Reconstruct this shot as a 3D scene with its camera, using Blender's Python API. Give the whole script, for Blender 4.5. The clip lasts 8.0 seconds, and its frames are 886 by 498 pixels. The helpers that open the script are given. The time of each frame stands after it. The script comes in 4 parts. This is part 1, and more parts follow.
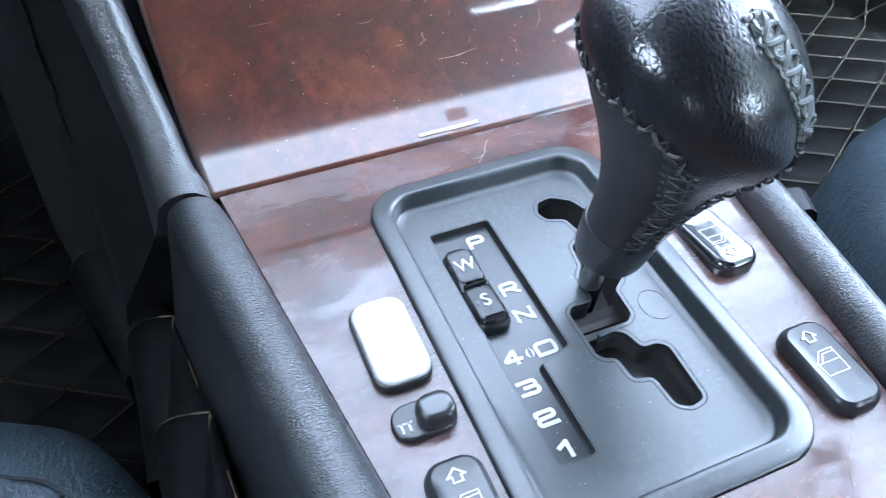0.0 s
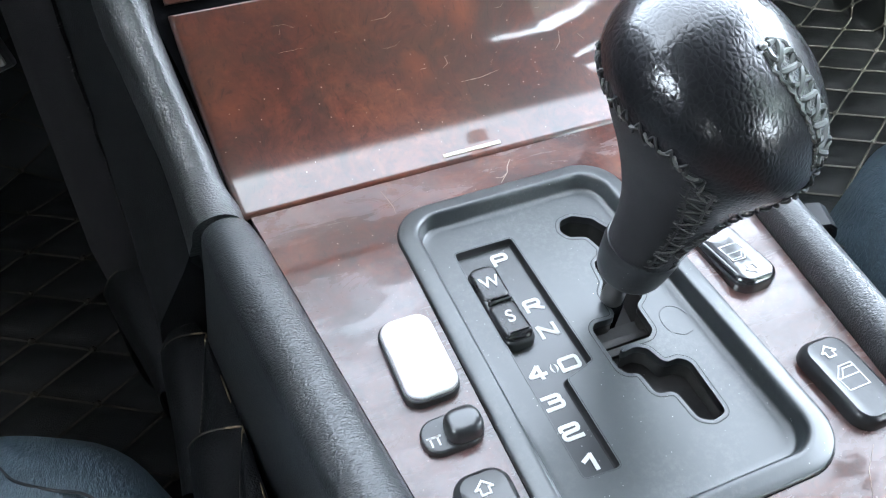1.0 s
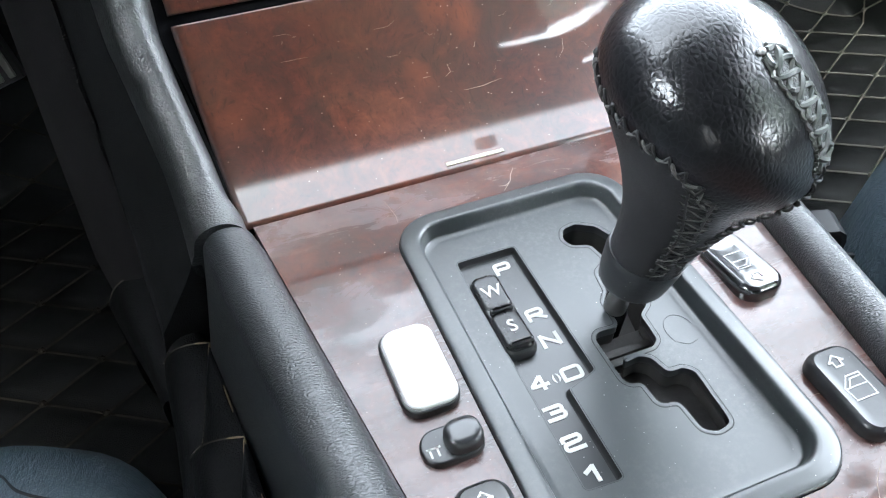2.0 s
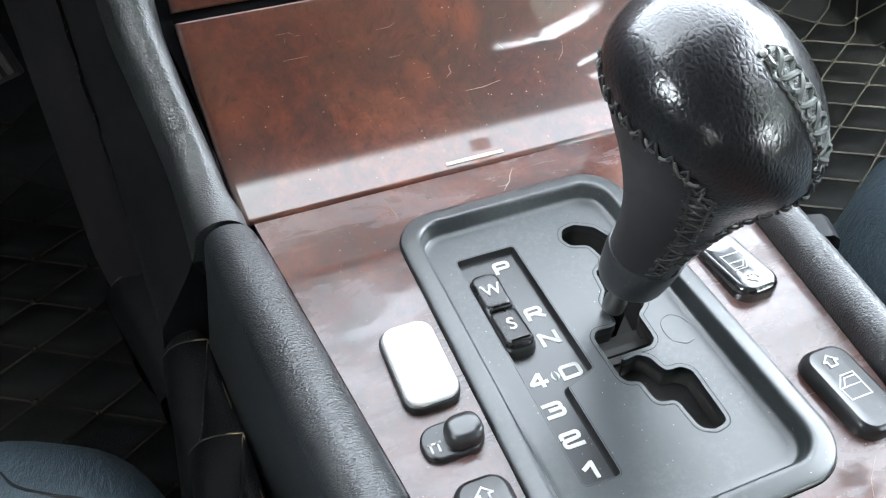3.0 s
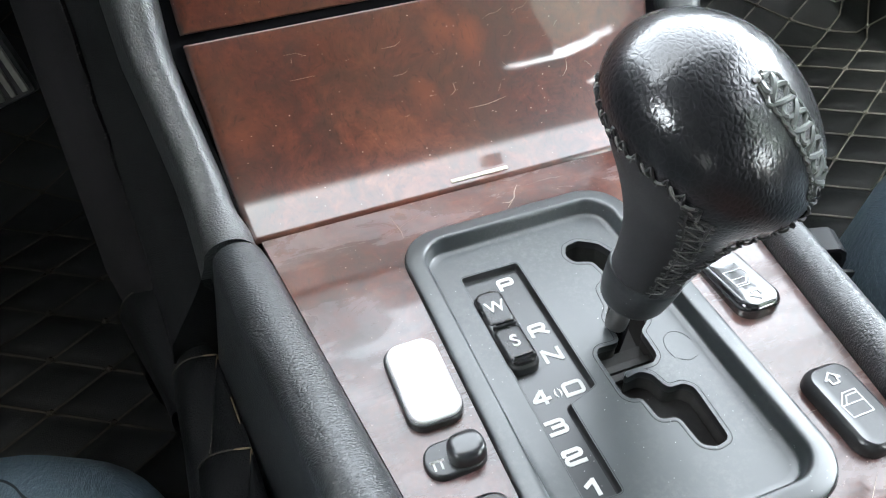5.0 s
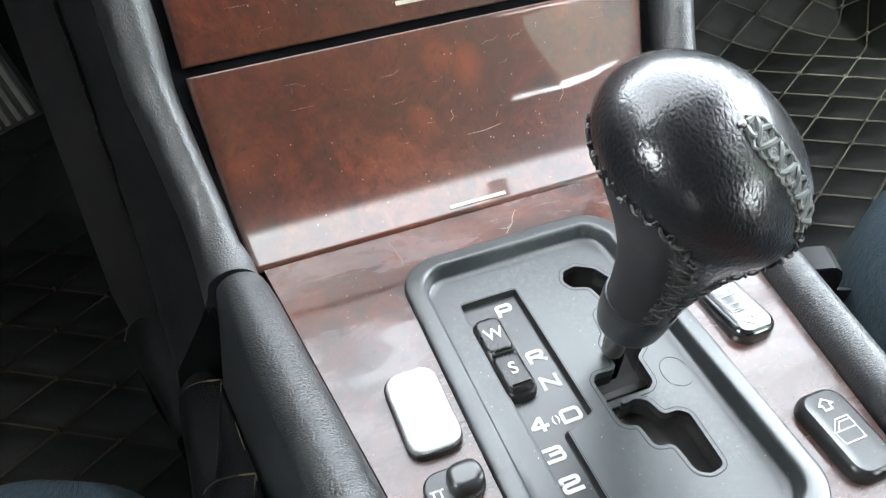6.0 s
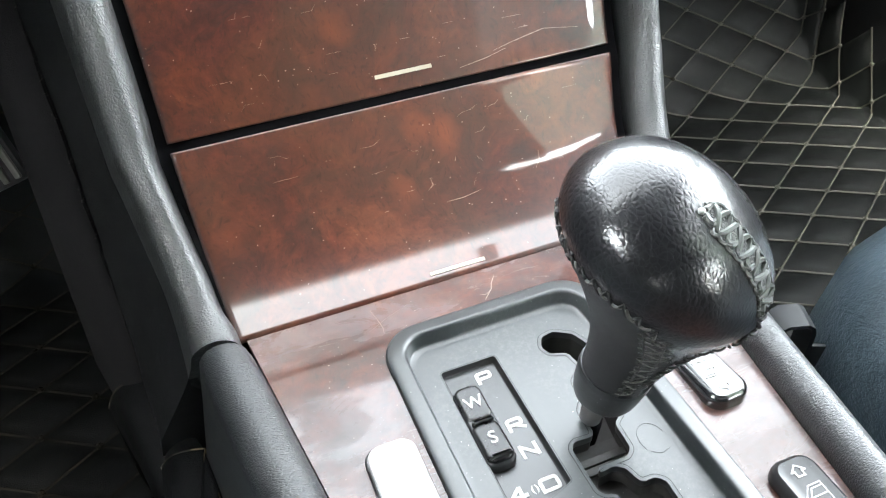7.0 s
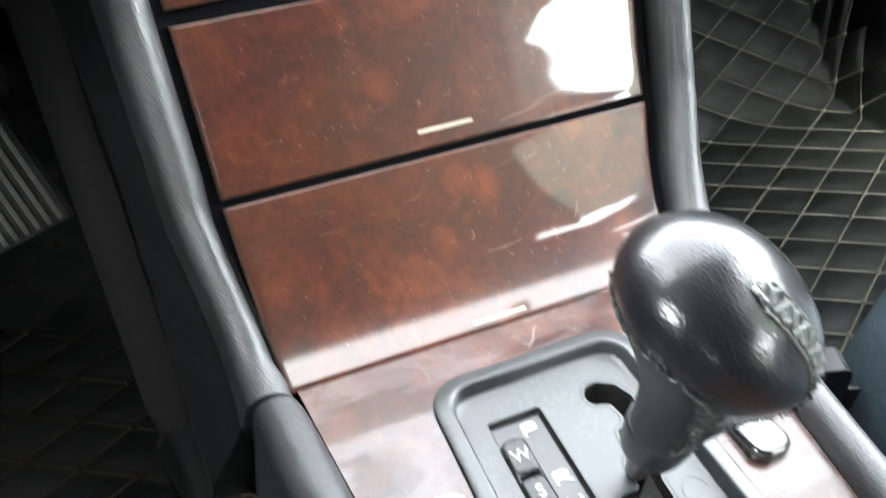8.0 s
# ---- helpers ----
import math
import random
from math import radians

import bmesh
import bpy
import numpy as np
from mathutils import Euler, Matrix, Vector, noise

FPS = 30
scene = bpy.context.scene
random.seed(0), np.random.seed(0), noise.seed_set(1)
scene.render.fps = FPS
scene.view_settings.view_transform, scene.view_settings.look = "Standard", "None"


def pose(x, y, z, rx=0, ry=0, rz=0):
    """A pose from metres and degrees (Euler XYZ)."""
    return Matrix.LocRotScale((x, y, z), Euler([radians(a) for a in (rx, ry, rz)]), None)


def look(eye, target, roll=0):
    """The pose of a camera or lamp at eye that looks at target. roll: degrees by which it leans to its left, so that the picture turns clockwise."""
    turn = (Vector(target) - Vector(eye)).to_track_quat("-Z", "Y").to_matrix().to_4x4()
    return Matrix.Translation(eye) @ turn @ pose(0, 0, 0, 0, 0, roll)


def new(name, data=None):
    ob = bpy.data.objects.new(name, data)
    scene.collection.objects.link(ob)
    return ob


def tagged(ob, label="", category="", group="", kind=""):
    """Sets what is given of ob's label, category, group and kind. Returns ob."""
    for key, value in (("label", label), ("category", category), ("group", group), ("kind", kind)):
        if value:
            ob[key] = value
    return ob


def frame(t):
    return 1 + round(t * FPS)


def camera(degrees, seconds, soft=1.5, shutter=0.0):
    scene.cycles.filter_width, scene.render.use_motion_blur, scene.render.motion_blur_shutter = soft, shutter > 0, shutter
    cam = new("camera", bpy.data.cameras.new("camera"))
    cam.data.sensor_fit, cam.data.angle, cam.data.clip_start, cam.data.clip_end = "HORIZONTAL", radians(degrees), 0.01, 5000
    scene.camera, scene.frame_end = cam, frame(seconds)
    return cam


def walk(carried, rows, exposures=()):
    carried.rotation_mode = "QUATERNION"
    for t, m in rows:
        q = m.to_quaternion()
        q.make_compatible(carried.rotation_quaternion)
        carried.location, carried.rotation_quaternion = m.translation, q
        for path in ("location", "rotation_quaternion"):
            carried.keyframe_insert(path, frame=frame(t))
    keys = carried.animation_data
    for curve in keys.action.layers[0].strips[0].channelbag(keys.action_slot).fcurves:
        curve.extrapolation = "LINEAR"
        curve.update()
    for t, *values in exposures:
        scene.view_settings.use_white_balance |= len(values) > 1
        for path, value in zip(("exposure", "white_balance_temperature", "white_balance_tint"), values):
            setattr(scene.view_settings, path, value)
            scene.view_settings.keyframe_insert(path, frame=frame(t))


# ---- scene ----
cam = camera(60.1, 8.0, 1.1, 0.5)
PATH = [
    (0, (-0.107, -0.214, 0.202), (0.448, 1.049, -1.247), 1.3),
    (0.5, (-0.115, -0.215, 0.206), (0.42, 1.066, -1.233), 0.3),
    (1, (-0.111, -0.217, 0.209), (0.409, 1.088, -1.216), -0.5),
    (1.5, (-0.106, -0.217, 0.208), (0.379, 1.11, -1.208), -2.0),
    (3, (-0.111, -0.219, 0.208), (0.408, 1.111, -1.193), -0.4),
    (3.5, (-0.113, -0.22, 0.21), (0.398, 1.118, -1.186), -0.4),
    (4, (-0.112, -0.22, 0.207), (0.388, 1.123, -1.188), -0.8),
    (4.5, (-0.11, -0.22, 0.21), (0.387, 1.129, -1.18), -1.1),
    (6, (-0.104, -0.218, 0.224), (0.377, 1.145, -1.158), -2.5),
    (6.5, (-0.103, -0.217, 0.233), (0.404, 1.189, -1.097), -2.5),
    (7, (-0.099, -0.217, 0.237), (0.438, 1.201, -1.067), -2.4),
    (7.5, (-0.098, -0.214, 0.24), (0.431, 1.211, -1.06), -3.1),
    (7.8, (-0.100, -0.214, 0.247), (0.399, 1.216, -1.059), -3.8),
    (8, (-0.109, -0.208, 0.257), (0.403, 1.242, -1.021), -3.5),
]
EXPOSURE = [(0.0, 4.72, 5300, 6), (0.8, 4.69, 5900, 4), (1.7, 4.64, 6250, 4), (3.5, 4.64, 6480, 4), (6.0, 4.76, 6620, 3), (8.0, 5.11, 6780, 3)]
walk(cam, [(t, look(eye, target, roll)) for t, eye, target, roll in PATH], EXPOSURE)

# ---- exposure, world and sun ----
sky_world = bpy.data.worlds.new("overcast_sky")
scene.world = sky_world
sky_world.use_nodes = True
wn, wl = sky_world.node_tree.nodes, sky_world.node_tree.links
sky = wn.new("ShaderNodeTexSky")
sky.sky_type, sky.sun_disc = "NISHITA", False
sky.sun_elevation, sky.sun_rotation = radians(60), radians(200)
sky.dust_density, sky.ozone_density = 3.0, 1.0
grey = wn.new("ShaderNodeHueSaturation")
grey.inputs["Saturation"].default_value = 0.30
wl.new(sky.outputs[0], grey.inputs["Color"])
# a hazy sky, a little brighter low down than overhead
up = wn.new("ShaderNodeSeparateXYZ")
wl.new(wn.new("ShaderNodeTexCoord").outputs["Generated"], up.inputs[0])
dome = wn.new("ShaderNodeMapRange")
dome.inputs["From Min"].default_value, dome.inputs["From Max"].default_value = 0.45, 1.0
dome.inputs["To Min"].default_value, dome.inputs["To Max"].default_value = 1.60, 0.62
wl.new(up.outputs["Z"], dome.inputs["Value"])
lift = wn.new("ShaderNodeMix")
lift.data_type, lift.blend_type = "RGBA", "MULTIPLY"
lift.inputs[0].default_value = 1.0
wl.new(grey.outputs[0], lift.inputs[6])
wl.new(dome.outputs[0], lift.inputs[7])
wl.new(lift.outputs[2], wn["Background"].inputs["Color"])
wn["Background"].inputs["Strength"].default_value = 0.15
sun = new("sun", bpy.data.lights.new("sun", "SUN"))
sun.data.energy, sun.data.angle, sun.data.color = 0.5, radians(20), (1.0, 0.97, 0.92)
sun.matrix_world = look((-0.9, -2.4, 4.4), (0, 0, 0))


# ---- materials ----
def material(name, colour, rough=0.5, metal=0.0, spec=0.5, coat=0.0, coat_rough=0.05):
    m = bpy.data.materials.new(name)
    m.use_nodes = True
    b = m.node_tree.nodes["Principled BSDF"]
    b.inputs["Base Color"].default_value = (*colour, 1)
    b.inputs["Roughness"].default_value = rough
    b.inputs["Metallic"].default_value = metal
    b.inputs["Specular IOR Level"].default_value = spec
    b.inputs["Coat Weight"].default_value = coat
    b.inputs["Coat Roughness"].default_value = coat_rough
    return m, m.node_tree.nodes, m.node_tree.links, b


def node(nodes, kind, **values):
    n = nodes.new(kind)
    for key, value in values.items():
        n.inputs[key.replace("_", " ")].default_value = value
    return n


def noise_tex(nodes, links, coords, scale, detail=4.0, rough=0.55, distortion=0.0):
    n = node(nodes, "ShaderNodeTexNoise", Scale=scale, Detail=detail, Roughness=rough, Distortion=distortion)
    links.new(coords, n.inputs["Vector"])
    return n.outputs["Fac"]


def ramp(nodes, links, fac, stops):
    r = nodes.new("ShaderNodeValToRGB")
    e = r.color_ramp.elements
    while len(e) < len(stops):
        e.new(0.5)
    for item, (pos, col) in zip(e, stops):
        item.position, item.color = pos, (*col, 1) if len(col) == 3 else col
    links.new(fac, r.inputs["Fac"])
    return r.outputs["Color"]


def grey_ramp(nodes, links, fac, a, b, lo=0.0, hi=1.0):
    return ramp(nodes, links, fac, [(a, (lo, lo, lo)), (b, (hi, hi, hi))])


def mix(nodes, links, fac, a, b, blend="MIX"):
    m = nodes.new("ShaderNodeMix")
    m.data_type, m.blend_type = "RGBA", blend
    for value, name in ((fac, 0), (a, 6), (b, 7)):
        if isinstance(value, (int, float)):
            m.inputs[name].default_value = value
        elif isinstance(value, tuple):
            m.inputs[name].default_value = (*value, 1)
        else:
            links.new(value, m.inputs[name])
    return m.outputs[2]


def bump(nodes, links, b, height, strength, distance):
    n = node(nodes, "ShaderNodeBump", Strength=strength, Distance=distance)
    links.new(height, n.inputs["Height"])
    links.new(n.outputs[0], b.inputs["Normal"])


def object_coords(nodes):
    return nodes.new("ShaderNodeTexCoord").outputs["Object"]


def stretched(nodes, links, coords, scale, turn=(0, 0, 0)):
    m = nodes.new("ShaderNodeMapping")
    m.inputs["Scale"].default_value = scale
    m.inputs["Rotation"].default_value = turn
    links.new(coords, m.inputs["Vector"])
    return m.outputs[0]


def burl_wood(name, tone=1.0, film=0.0, ior=1.60, worn=False):
    m, n, l, b = material(name, (0.2, 0.06, 0.03), 0.38, 0, 0.48, 1.0, 0.07)
    b.inputs["Coat IOR"].default_value = ior
    if worn:
        b.inputs["Specular IOR Level"].default_value = 0.26
    c = object_coords(n)
    warp = node(n, "ShaderNodeTexNoise", Scale=26.0, Detail=3.0)
    l.new(c, warp.inputs["Vector"])
    wc = mix(n, l, 0.035, c, warp.outputs["Color"], "ADD")
    big = noise_tex(n, l, wc, 24.0, 10.0, 0.70, 0.5)
    fine = noise_tex(n, l, wc, 130.0, 7.0, 0.72, 0.3)
    grain = noise_tex(n, l, c, 420.0, 3.0, 0.6, 0.4)
    col = ramp(n, l, big, [(0.34, (0.024 * tone, 0.012 * tone, 0.009 * tone)), (0.44, (0.066 * tone, 0.014 * tone, 0.0075 * tone)),
                           (0.55, (0.100 * tone, 0.0230 * tone, 0.0100 * tone)), (0.67, (0.152 * tone, 0.043 * tone, 0.0185 * tone))])
    blot = grey_ramp(n, l, fine, 0.38, 0.66, 0.55, 1.25)
    col = mix(n, l, 0.8, col, blot, "MULTIPLY")
    col = mix(n, l, 0.35, col, grey_ramp(n, l, grain, 0.3, 0.7, 0.5, 1.3), "MULTIPLY")
    # broad figure: smoky grey clouds and lighter orange eyes
    smoke = grey_ramp(n, l, noise_tex(n, l, wc, 15.0, 6.0, 0.65, 0.8), 0.52, 0.66, 0.0, 0.62)
    col = mix(n, l, smoke, col, (0.026 * tone, 0.016 * tone, 0.011 * tone))
    zone = noise_tex(n, l, wc, 7.0, 3.0, 0.5, 0.3)
    col = mix(n, l, grey_ramp(n, l, zone, 0.44, 0.60, 0.0, 0.35), col, (0.085 * tone, 0.036 * tone, 0.017 * tone))
    eye = node(n, "ShaderNodeTexVoronoi", Scale=34.0)
    l.new(wc, eye.inputs["Vector"])
    eyes = mix(n, l, 1.0, grey_ramp(n, l, eye.outputs["Distance"], 0.08, 0.36, 0.6, 0.0), grey_ramp(n, l, noise_tex(n, l, c, 14.0, 2.0), 0.50, 0.62), "MULTIPLY")
    col = mix(n, l, eyes, col, (0.20 * tone, 0.050 * tone, 0.018 * tone))
    # dark pores
    pore = noise_tex(n, l, stretched(n, l, wc, (700, 240, 300), (0.3, 0.1, 0.5)), 1.0, 2.0)
    col = mix(n, l, 0.5, col, grey_ramp(n, l, pore, 0.30, 0.42, 0.35, 1.0), "MULTIPLY")
    # dust specks lying in the lacquer
    v = node(n, "ShaderNodeTexVoronoi", Scale=260.0)
    l.new(c, v.inputs["Vector"])
    speck = grey_ramp(n, l, v.outputs["Distance"], 0.035, 0.085, 1.0, 0.0)
    thin = grey_ramp(n, l, noise_tex(n, l, c, 60.0, 2.0), 0.44, 0.54)
    fac = mix(n, l, 1.0, speck, thin, "MULTIPLY")
    col = mix(n, l, fac, col, (0.55, 0.42, 0.36))
    if worn:
        # a darker band ahead of the gate for the stack's dark reflection, rubbed dull along the stack and across its
        # rear edge
        xyz = n.new("ShaderNodeSeparateXYZ")
        ragged = mix(n, l, 0.012, c, noise_tex(n, l, stretched(n, l, c, (0.5, 1.0, 1.0)), 150.0, 6.0, 0.7), "ADD")
        l.new(ragged, xyz.inputs[0])
        place = node(n, "ShaderNodeMath")
        place.operation = "MULTIPLY_ADD"
        place.inputs[1].default_value, place.inputs[2].default_value = 10.0, 0.44
        l.new(xyz.outputs["Y"], place.inputs[0])
        stack_mirror = mix(n, l, 1.0, grey_ramp(n, l, place.outputs[0], 0.275, 0.290), grey_ramp(n, l, place.outputs[0], 0.490, 0.500, 1.0, 0.0), "MULTIPLY")
        # fine dust
        d2 = node(n, "ShaderNodeTexVoronoi", Scale=430.0)
        l.new(c, d2.inputs["Vector"])
        grit = mix(n, l, 1.0, grey_ramp(n, l, d2.outputs["Distance"], 0.05, 0.13, 0.30, 0.0), grey_ramp(n, l, noise_tex(n, l, c, 90.0, 4.0), 0.46, 0.58), "MULTIPLY")
        col = mix(n, l, grit, col, (0.5, 0.42, 0.40))
    if film:
        # dull bloom of age and dust on the lacquer
        lo, hi = (0.45, 0.60) if worn else (0.34, 0.66)
        bloom = grey_ramp(n, l, noise_tex(n, l, stretched(n, l, c, (0.55, 1.0, 1.0), (0, 0, 0.25)), 48.0, 9.0, 0.72, 0.5), lo, hi, film * 0.25, film * 1.6)
        if worn:
            # less pale film in the band, so its colour darkens like the reflection
            bloom = mix(n, l, mix(n, l, 1.0, stack_mirror, (0.75, 0.75, 0.75), "MULTIPLY"), bloom, (0.004, 0.004, 0.004))
        col = mix(n, l, bloom, col, (0.42, 0.335, 0.345))
    l.new(col, b.inputs["Base Color"])
    # hairline scratches and handling haze in the lacquer
    hair = noise_tex(n, l, stretched(n, l, c, (30, 900, 900), (0.4, 0.2, 0.5)), 1.0, 2.0)
    hair2 = noise_tex(n, l, stretched(n, l, c, (800, 40, 800), (0.1, 0.3, 0.2)), 1.0, 2.0)
    haze = mix(n, l, 0.5, grey_ramp(n, l, hair, 0.55, 0.75), grey_ramp(n, l, hair2, 0.58, 0.75))
    haze = mix(n, l, 0.5, haze, grey_ramp(n, l, noise_tex(n, l, c, 26.0, 5.0), 0.35, 0.75))
    dull = 0.095
    if worn:
        wipe = noise_tex(n, l, stretched(n, l, c, (0.35, 1.0, 1.0), (0, 0, 0.2)), 60.0, 7.0, 0.7, 0.6)
        haze = mix(n, l, 0.55, haze, grey_ramp(n, l, wipe, 0.46, 0.57))
        haze = mix(n, l, mix(n, l, 1.0, stack_mirror, (0.8, 0.8, 0.8), "MULTIPLY"), haze, (0.06, 0.06, 0.06))
        dull = 0.46
    l.new(grey_ramp(n, l, haze, 0.0, 0.8, 0.020, dull), b.inputs["Coat Roughness"])
    nb = node(n, "ShaderNodeBump", Strength=0.10, Distance=0.0004)
    l.new(noise_tex(n, l, c, 55.0, 2.0), nb.inputs["Height"])
    l.new(nb.outputs[0], b.inputs["Coat Normal"])
    return m


def plastic(name, colour, rough, grain=900.0, depth=0.00006, spec=0.5, dust=0.0, strength=0.25):
    m, n, l, b = material(name, colour, rough, 0, spec)
    c = object_coords(n)
    fine = noise_tex(n, l, c, grain, 2.0)
    big = noise_tex(n, l, c, 38.0, 5.0, 0.65)
    l.new(grey_ramp(n, l, big, 0.3, 0.7, rough * 0.85, min(1.0, rough * 1.2)), b.inputs["Roughness"])
    col = mix(n, l, 0.5, colour, grey_ramp(n, l, big, 0.3, 0.75, 0.75, 1.2), "MULTIPLY")
    if dust:
        v = node(n, "ShaderNodeTexVoronoi", Scale=420.0)
        l.new(c, v.inputs["Vector"])
        speck = grey_ramp(n, l, v.outputs["Distance"], 0.04, 0.10, dust, 0.0)
        thin = grey_ramp(n, l, noise_tex(n, l, c, 70.0, 2.0), 0.53, 0.60)
        col = mix(n, l, mix(n, l, 1.0, speck, thin, "MULTIPLY"), col, (0.5, 0.5, 0.5))
        film = noise_tex(n, l, c, 480.0, 6.0, 0.75)
        film = mix(n, l, 1.0, grey_ramp(n, l, film, 0.45, 0.75, 0.0, 0.16 * dust), grey_ramp(n, l, noise_tex(n, l, c, 22.0, 4.0), 0.40, 0.62), "MULTIPLY")
        col = mix(n, l, film, col, (0.34, 0.34, 0.33))
    l.new(col, b.inputs["Base Color"])
    bump(n, l, b, fine, strength, depth)
    return m


def leather(name, colour, rough, cell=420.0, depth=0.0004, spec=0.5, wrinkle=0.0, strength=0.6, wear=0.0, drawn=(1, 1, 1), groove=0.22, coat=0.0, coat_rough=0.2, skin=0.1, dusty=0.0):
    m, n, l, b = material(name, colour, rough, 0, spec, coat, coat_rough)
    c = object_coords(n)
    dc = stretched(n, l, c, drawn, (0, 0, 0.12))
    warp = node(n, "ShaderNodeTexNoise", Scale=cell * 0.35, Detail=3.0)
    l.new(dc, warp.inputs["Vector"])
    wc = mix(n, l, 1.1 / cell, dc, warp.outputs["Color"], "ADD")
    v = node(n, "ShaderNodeTexVoronoi", Scale=cell)
    v.feature = "DISTANCE_TO_EDGE"
    l.new(wc, v.inputs["Vector"])
    h = grey_ramp(n, l, v.outputs["Distance"], 0.0, groove)
    big = noise_tex(n, l, c, 30.0, 5.0, 0.6)
    if wrinkle:
        w = noise_tex(n, l, dc, cell * 0.42, 4.0, 0.6, 0.3)
        h = mix(n, l, wrinkle, h, grey_ramp(n, l, w, 0.3, 0.7))
    l.new(grey_ramp(n, l, big, 0.3, 0.7, rough * 0.85, min(1, rough * 1.15)), b.inputs["Roughness"])
    col = mix(n, l, 0.6, colour, grey_ramp(n, l, big, 0.3, 0.7, 0.7, 1.25), "MULTIPLY")
    col = mix(n, l, 0.45, col, grey_ramp(n, l, v.outputs["Distance"], 0.0, 0.15, 0.45, 1.05), "MULTIPLY")
    # pale grooves: the windscreen's glint on the grain, put into the colour
    if dusty:
        col = mix(n, l, grey_ramp(n, l, v.outputs["Distance"], 0.02, 0.13, dusty, 0.0), col, (0.13, 0.135, 0.14))
    if wear:
        worn = grey_ramp(n, l, noise_tex(n, l, c, 120.0, 6.0, 0.7), 0.6, 0.75)
        col = mix(n, l, worn, col, tuple(min(1, a * (1 + wear)) for a in colour))
    l.new(col, b.inputs["Base Color"])
    bump(n, l, b, h, strength, depth)
    if coat:
        top = node(n, "ShaderNodeBump", Strength=skin, Distance=depth)
        l.new(h, top.inputs["Height"])
        l.new(top.outputs[0], b.inputs["Coat Normal"])
    return m


def shade_band(name):
    """Clear glass with a tint that deepens towards the roof."""
    m, n, l, b = material(name, (1, 1, 1), 0.0)
    n.remove(b)
    xyz = n.new("ShaderNodeSeparateXYZ")
    l.new(object_coords(n), xyz.inputs[0])
    band = n.new("ShaderNodeMapRange")
    band.interpolation_type = "SMOOTHSTEP"
    band.inputs["From Min"].default_value, band.inputs["From Max"].default_value = -0.075, 0.085
    band.inputs["To Min"].default_value, band.inputs["To Max"].default_value = 0.10, 0.97
    l.new(xyz.outputs["Y"], band.inputs["Value"])
    clear = n.new("ShaderNodeBsdfTransparent")
    l.new(band.outputs[0], clear.inputs["Color"])
    l.new(clear.outputs[0], n["Material Output"].inputs["Surface"])
    return m


WOOD = burl_wood("burl_veneer", 0.94, film=0.008)
DECK_WOOD = burl_wood("burl_veneer_worn", 0.80, 0.085, 1.62, True)
GATE_PLASTIC = plastic("satin_black_plastic", (0.031, 0.036, 0.038), 0.34, 1500.0, 0.00004, 1.0, dust=0.95)
STRIP_PLASTIC = plastic("smooth_black_plastic", (0.018, 0.020, 0.022), 0.33, 1200.0, 0.00003, 0.9, dust=0.6)
SWITCH_PLASTIC = plastic("switch_black_plastic", (0.018, 0.019, 0.020), 0.34, 1000.0, 0.00003, dust=0.25)
DARK_PLASTIC = plastic("matt_black_plastic", (0.012, 0.012, 0.013), 0.55)
BRACKET_PLASTIC = plastic("moulded_grey_black_plastic", (0.026, 0.028, 0.030), 0.5)
ROCKER_PLASTIC = plastic("rocker_black_plastic", (0.010, 0.010, 0.011), 0.26, 900.0, 0.00004, 0.6, dust=0.5)
WELL_PLASTIC = plastic("dusty_well_plastic", (0.036, 0.034, 0.032), 0.75, 500.0, 0.0003, dust=0.8)
WHITE_PLASTIC = plastic("white_plastic", (0.62, 0.61, 0.60), 0.30, 900.0, 0.00003)
LETTER = plastic("white_print", (0.54, 0.54, 0.52), 0.5)
ICON = plastic("grey_white_print", (0.62, 0.62, 0.60), 0.5)
SWITCH_ICON = plastic("grey_print", (0.56, 0.56, 0.55), 0.5)
INSERT = plastic("pale_line", (0.50, 0.46, 0.36), 0.35)
PAD_LEATHER = leather("console_leather", (0.0150, 0.0172, 0.0196), 0.44, 900.0, 0.00034, 0.7, wrinkle=0.45, strength=0.8, drawn=(0.58, 1.15, 0.8), groove=0.34, coat=0.90, coat_rough=0.34, skin=0.45)
ROLL_LEATHER = leather("edge_roll_leather", (0.0165, 0.0185, 0.0190), 0.46, 900.0, 0.00042, 0.9, wrinkle=0.45, strength=1.0, drawn=(0.75, 1.1, 0.55), groove=0.40, coat=1.0, coat_rough=0.33, skin=0.50)
# near-black copy of the roll's leather, for its flank turned from the light
SIDE_SHADE = leather("side_leather_shaded", (0.0050, 0.0054, 0.0062), 0.55, 900.0, 0.00030, 0.25, strength=0.6)
KNOB_LEATHER = leather("knob_grain_leather", (0.008, 0.008, 0.0095), 0.42, 600.0, 0.00040, 0.16, strength=0.30, drawn=(1.15, 0.85, 0.75), groove=0.46, coat=0.85, coat_rough=0.19, skin=0.14, dusty=0.06)
NECK_LEATHER = leather("knob_smooth_leather", (0.032, 0.032, 0.034), 0.55, 1500.0, 0.00012, 0.35, strength=0.4)
SEAT_LEATHER = leather("seat_leather", (0.076, 0.105, 0.127), 0.36, 900.0, 0.0010, wrinkle=0.8, strength=0.8, drawn=(1.3, 0.45, 0.4), coat=0.9, coat_rough=0.28, skin=0.6)
# one mat leatherette: darkened for the driver's shaded footwell, lighter on the lit side
MAT_SHADED = leather("mat_leatherette", (0.0045, 0.0049, 0.0054), 0.55, 700.0, 0.0003, 0.10, strength=0.4)
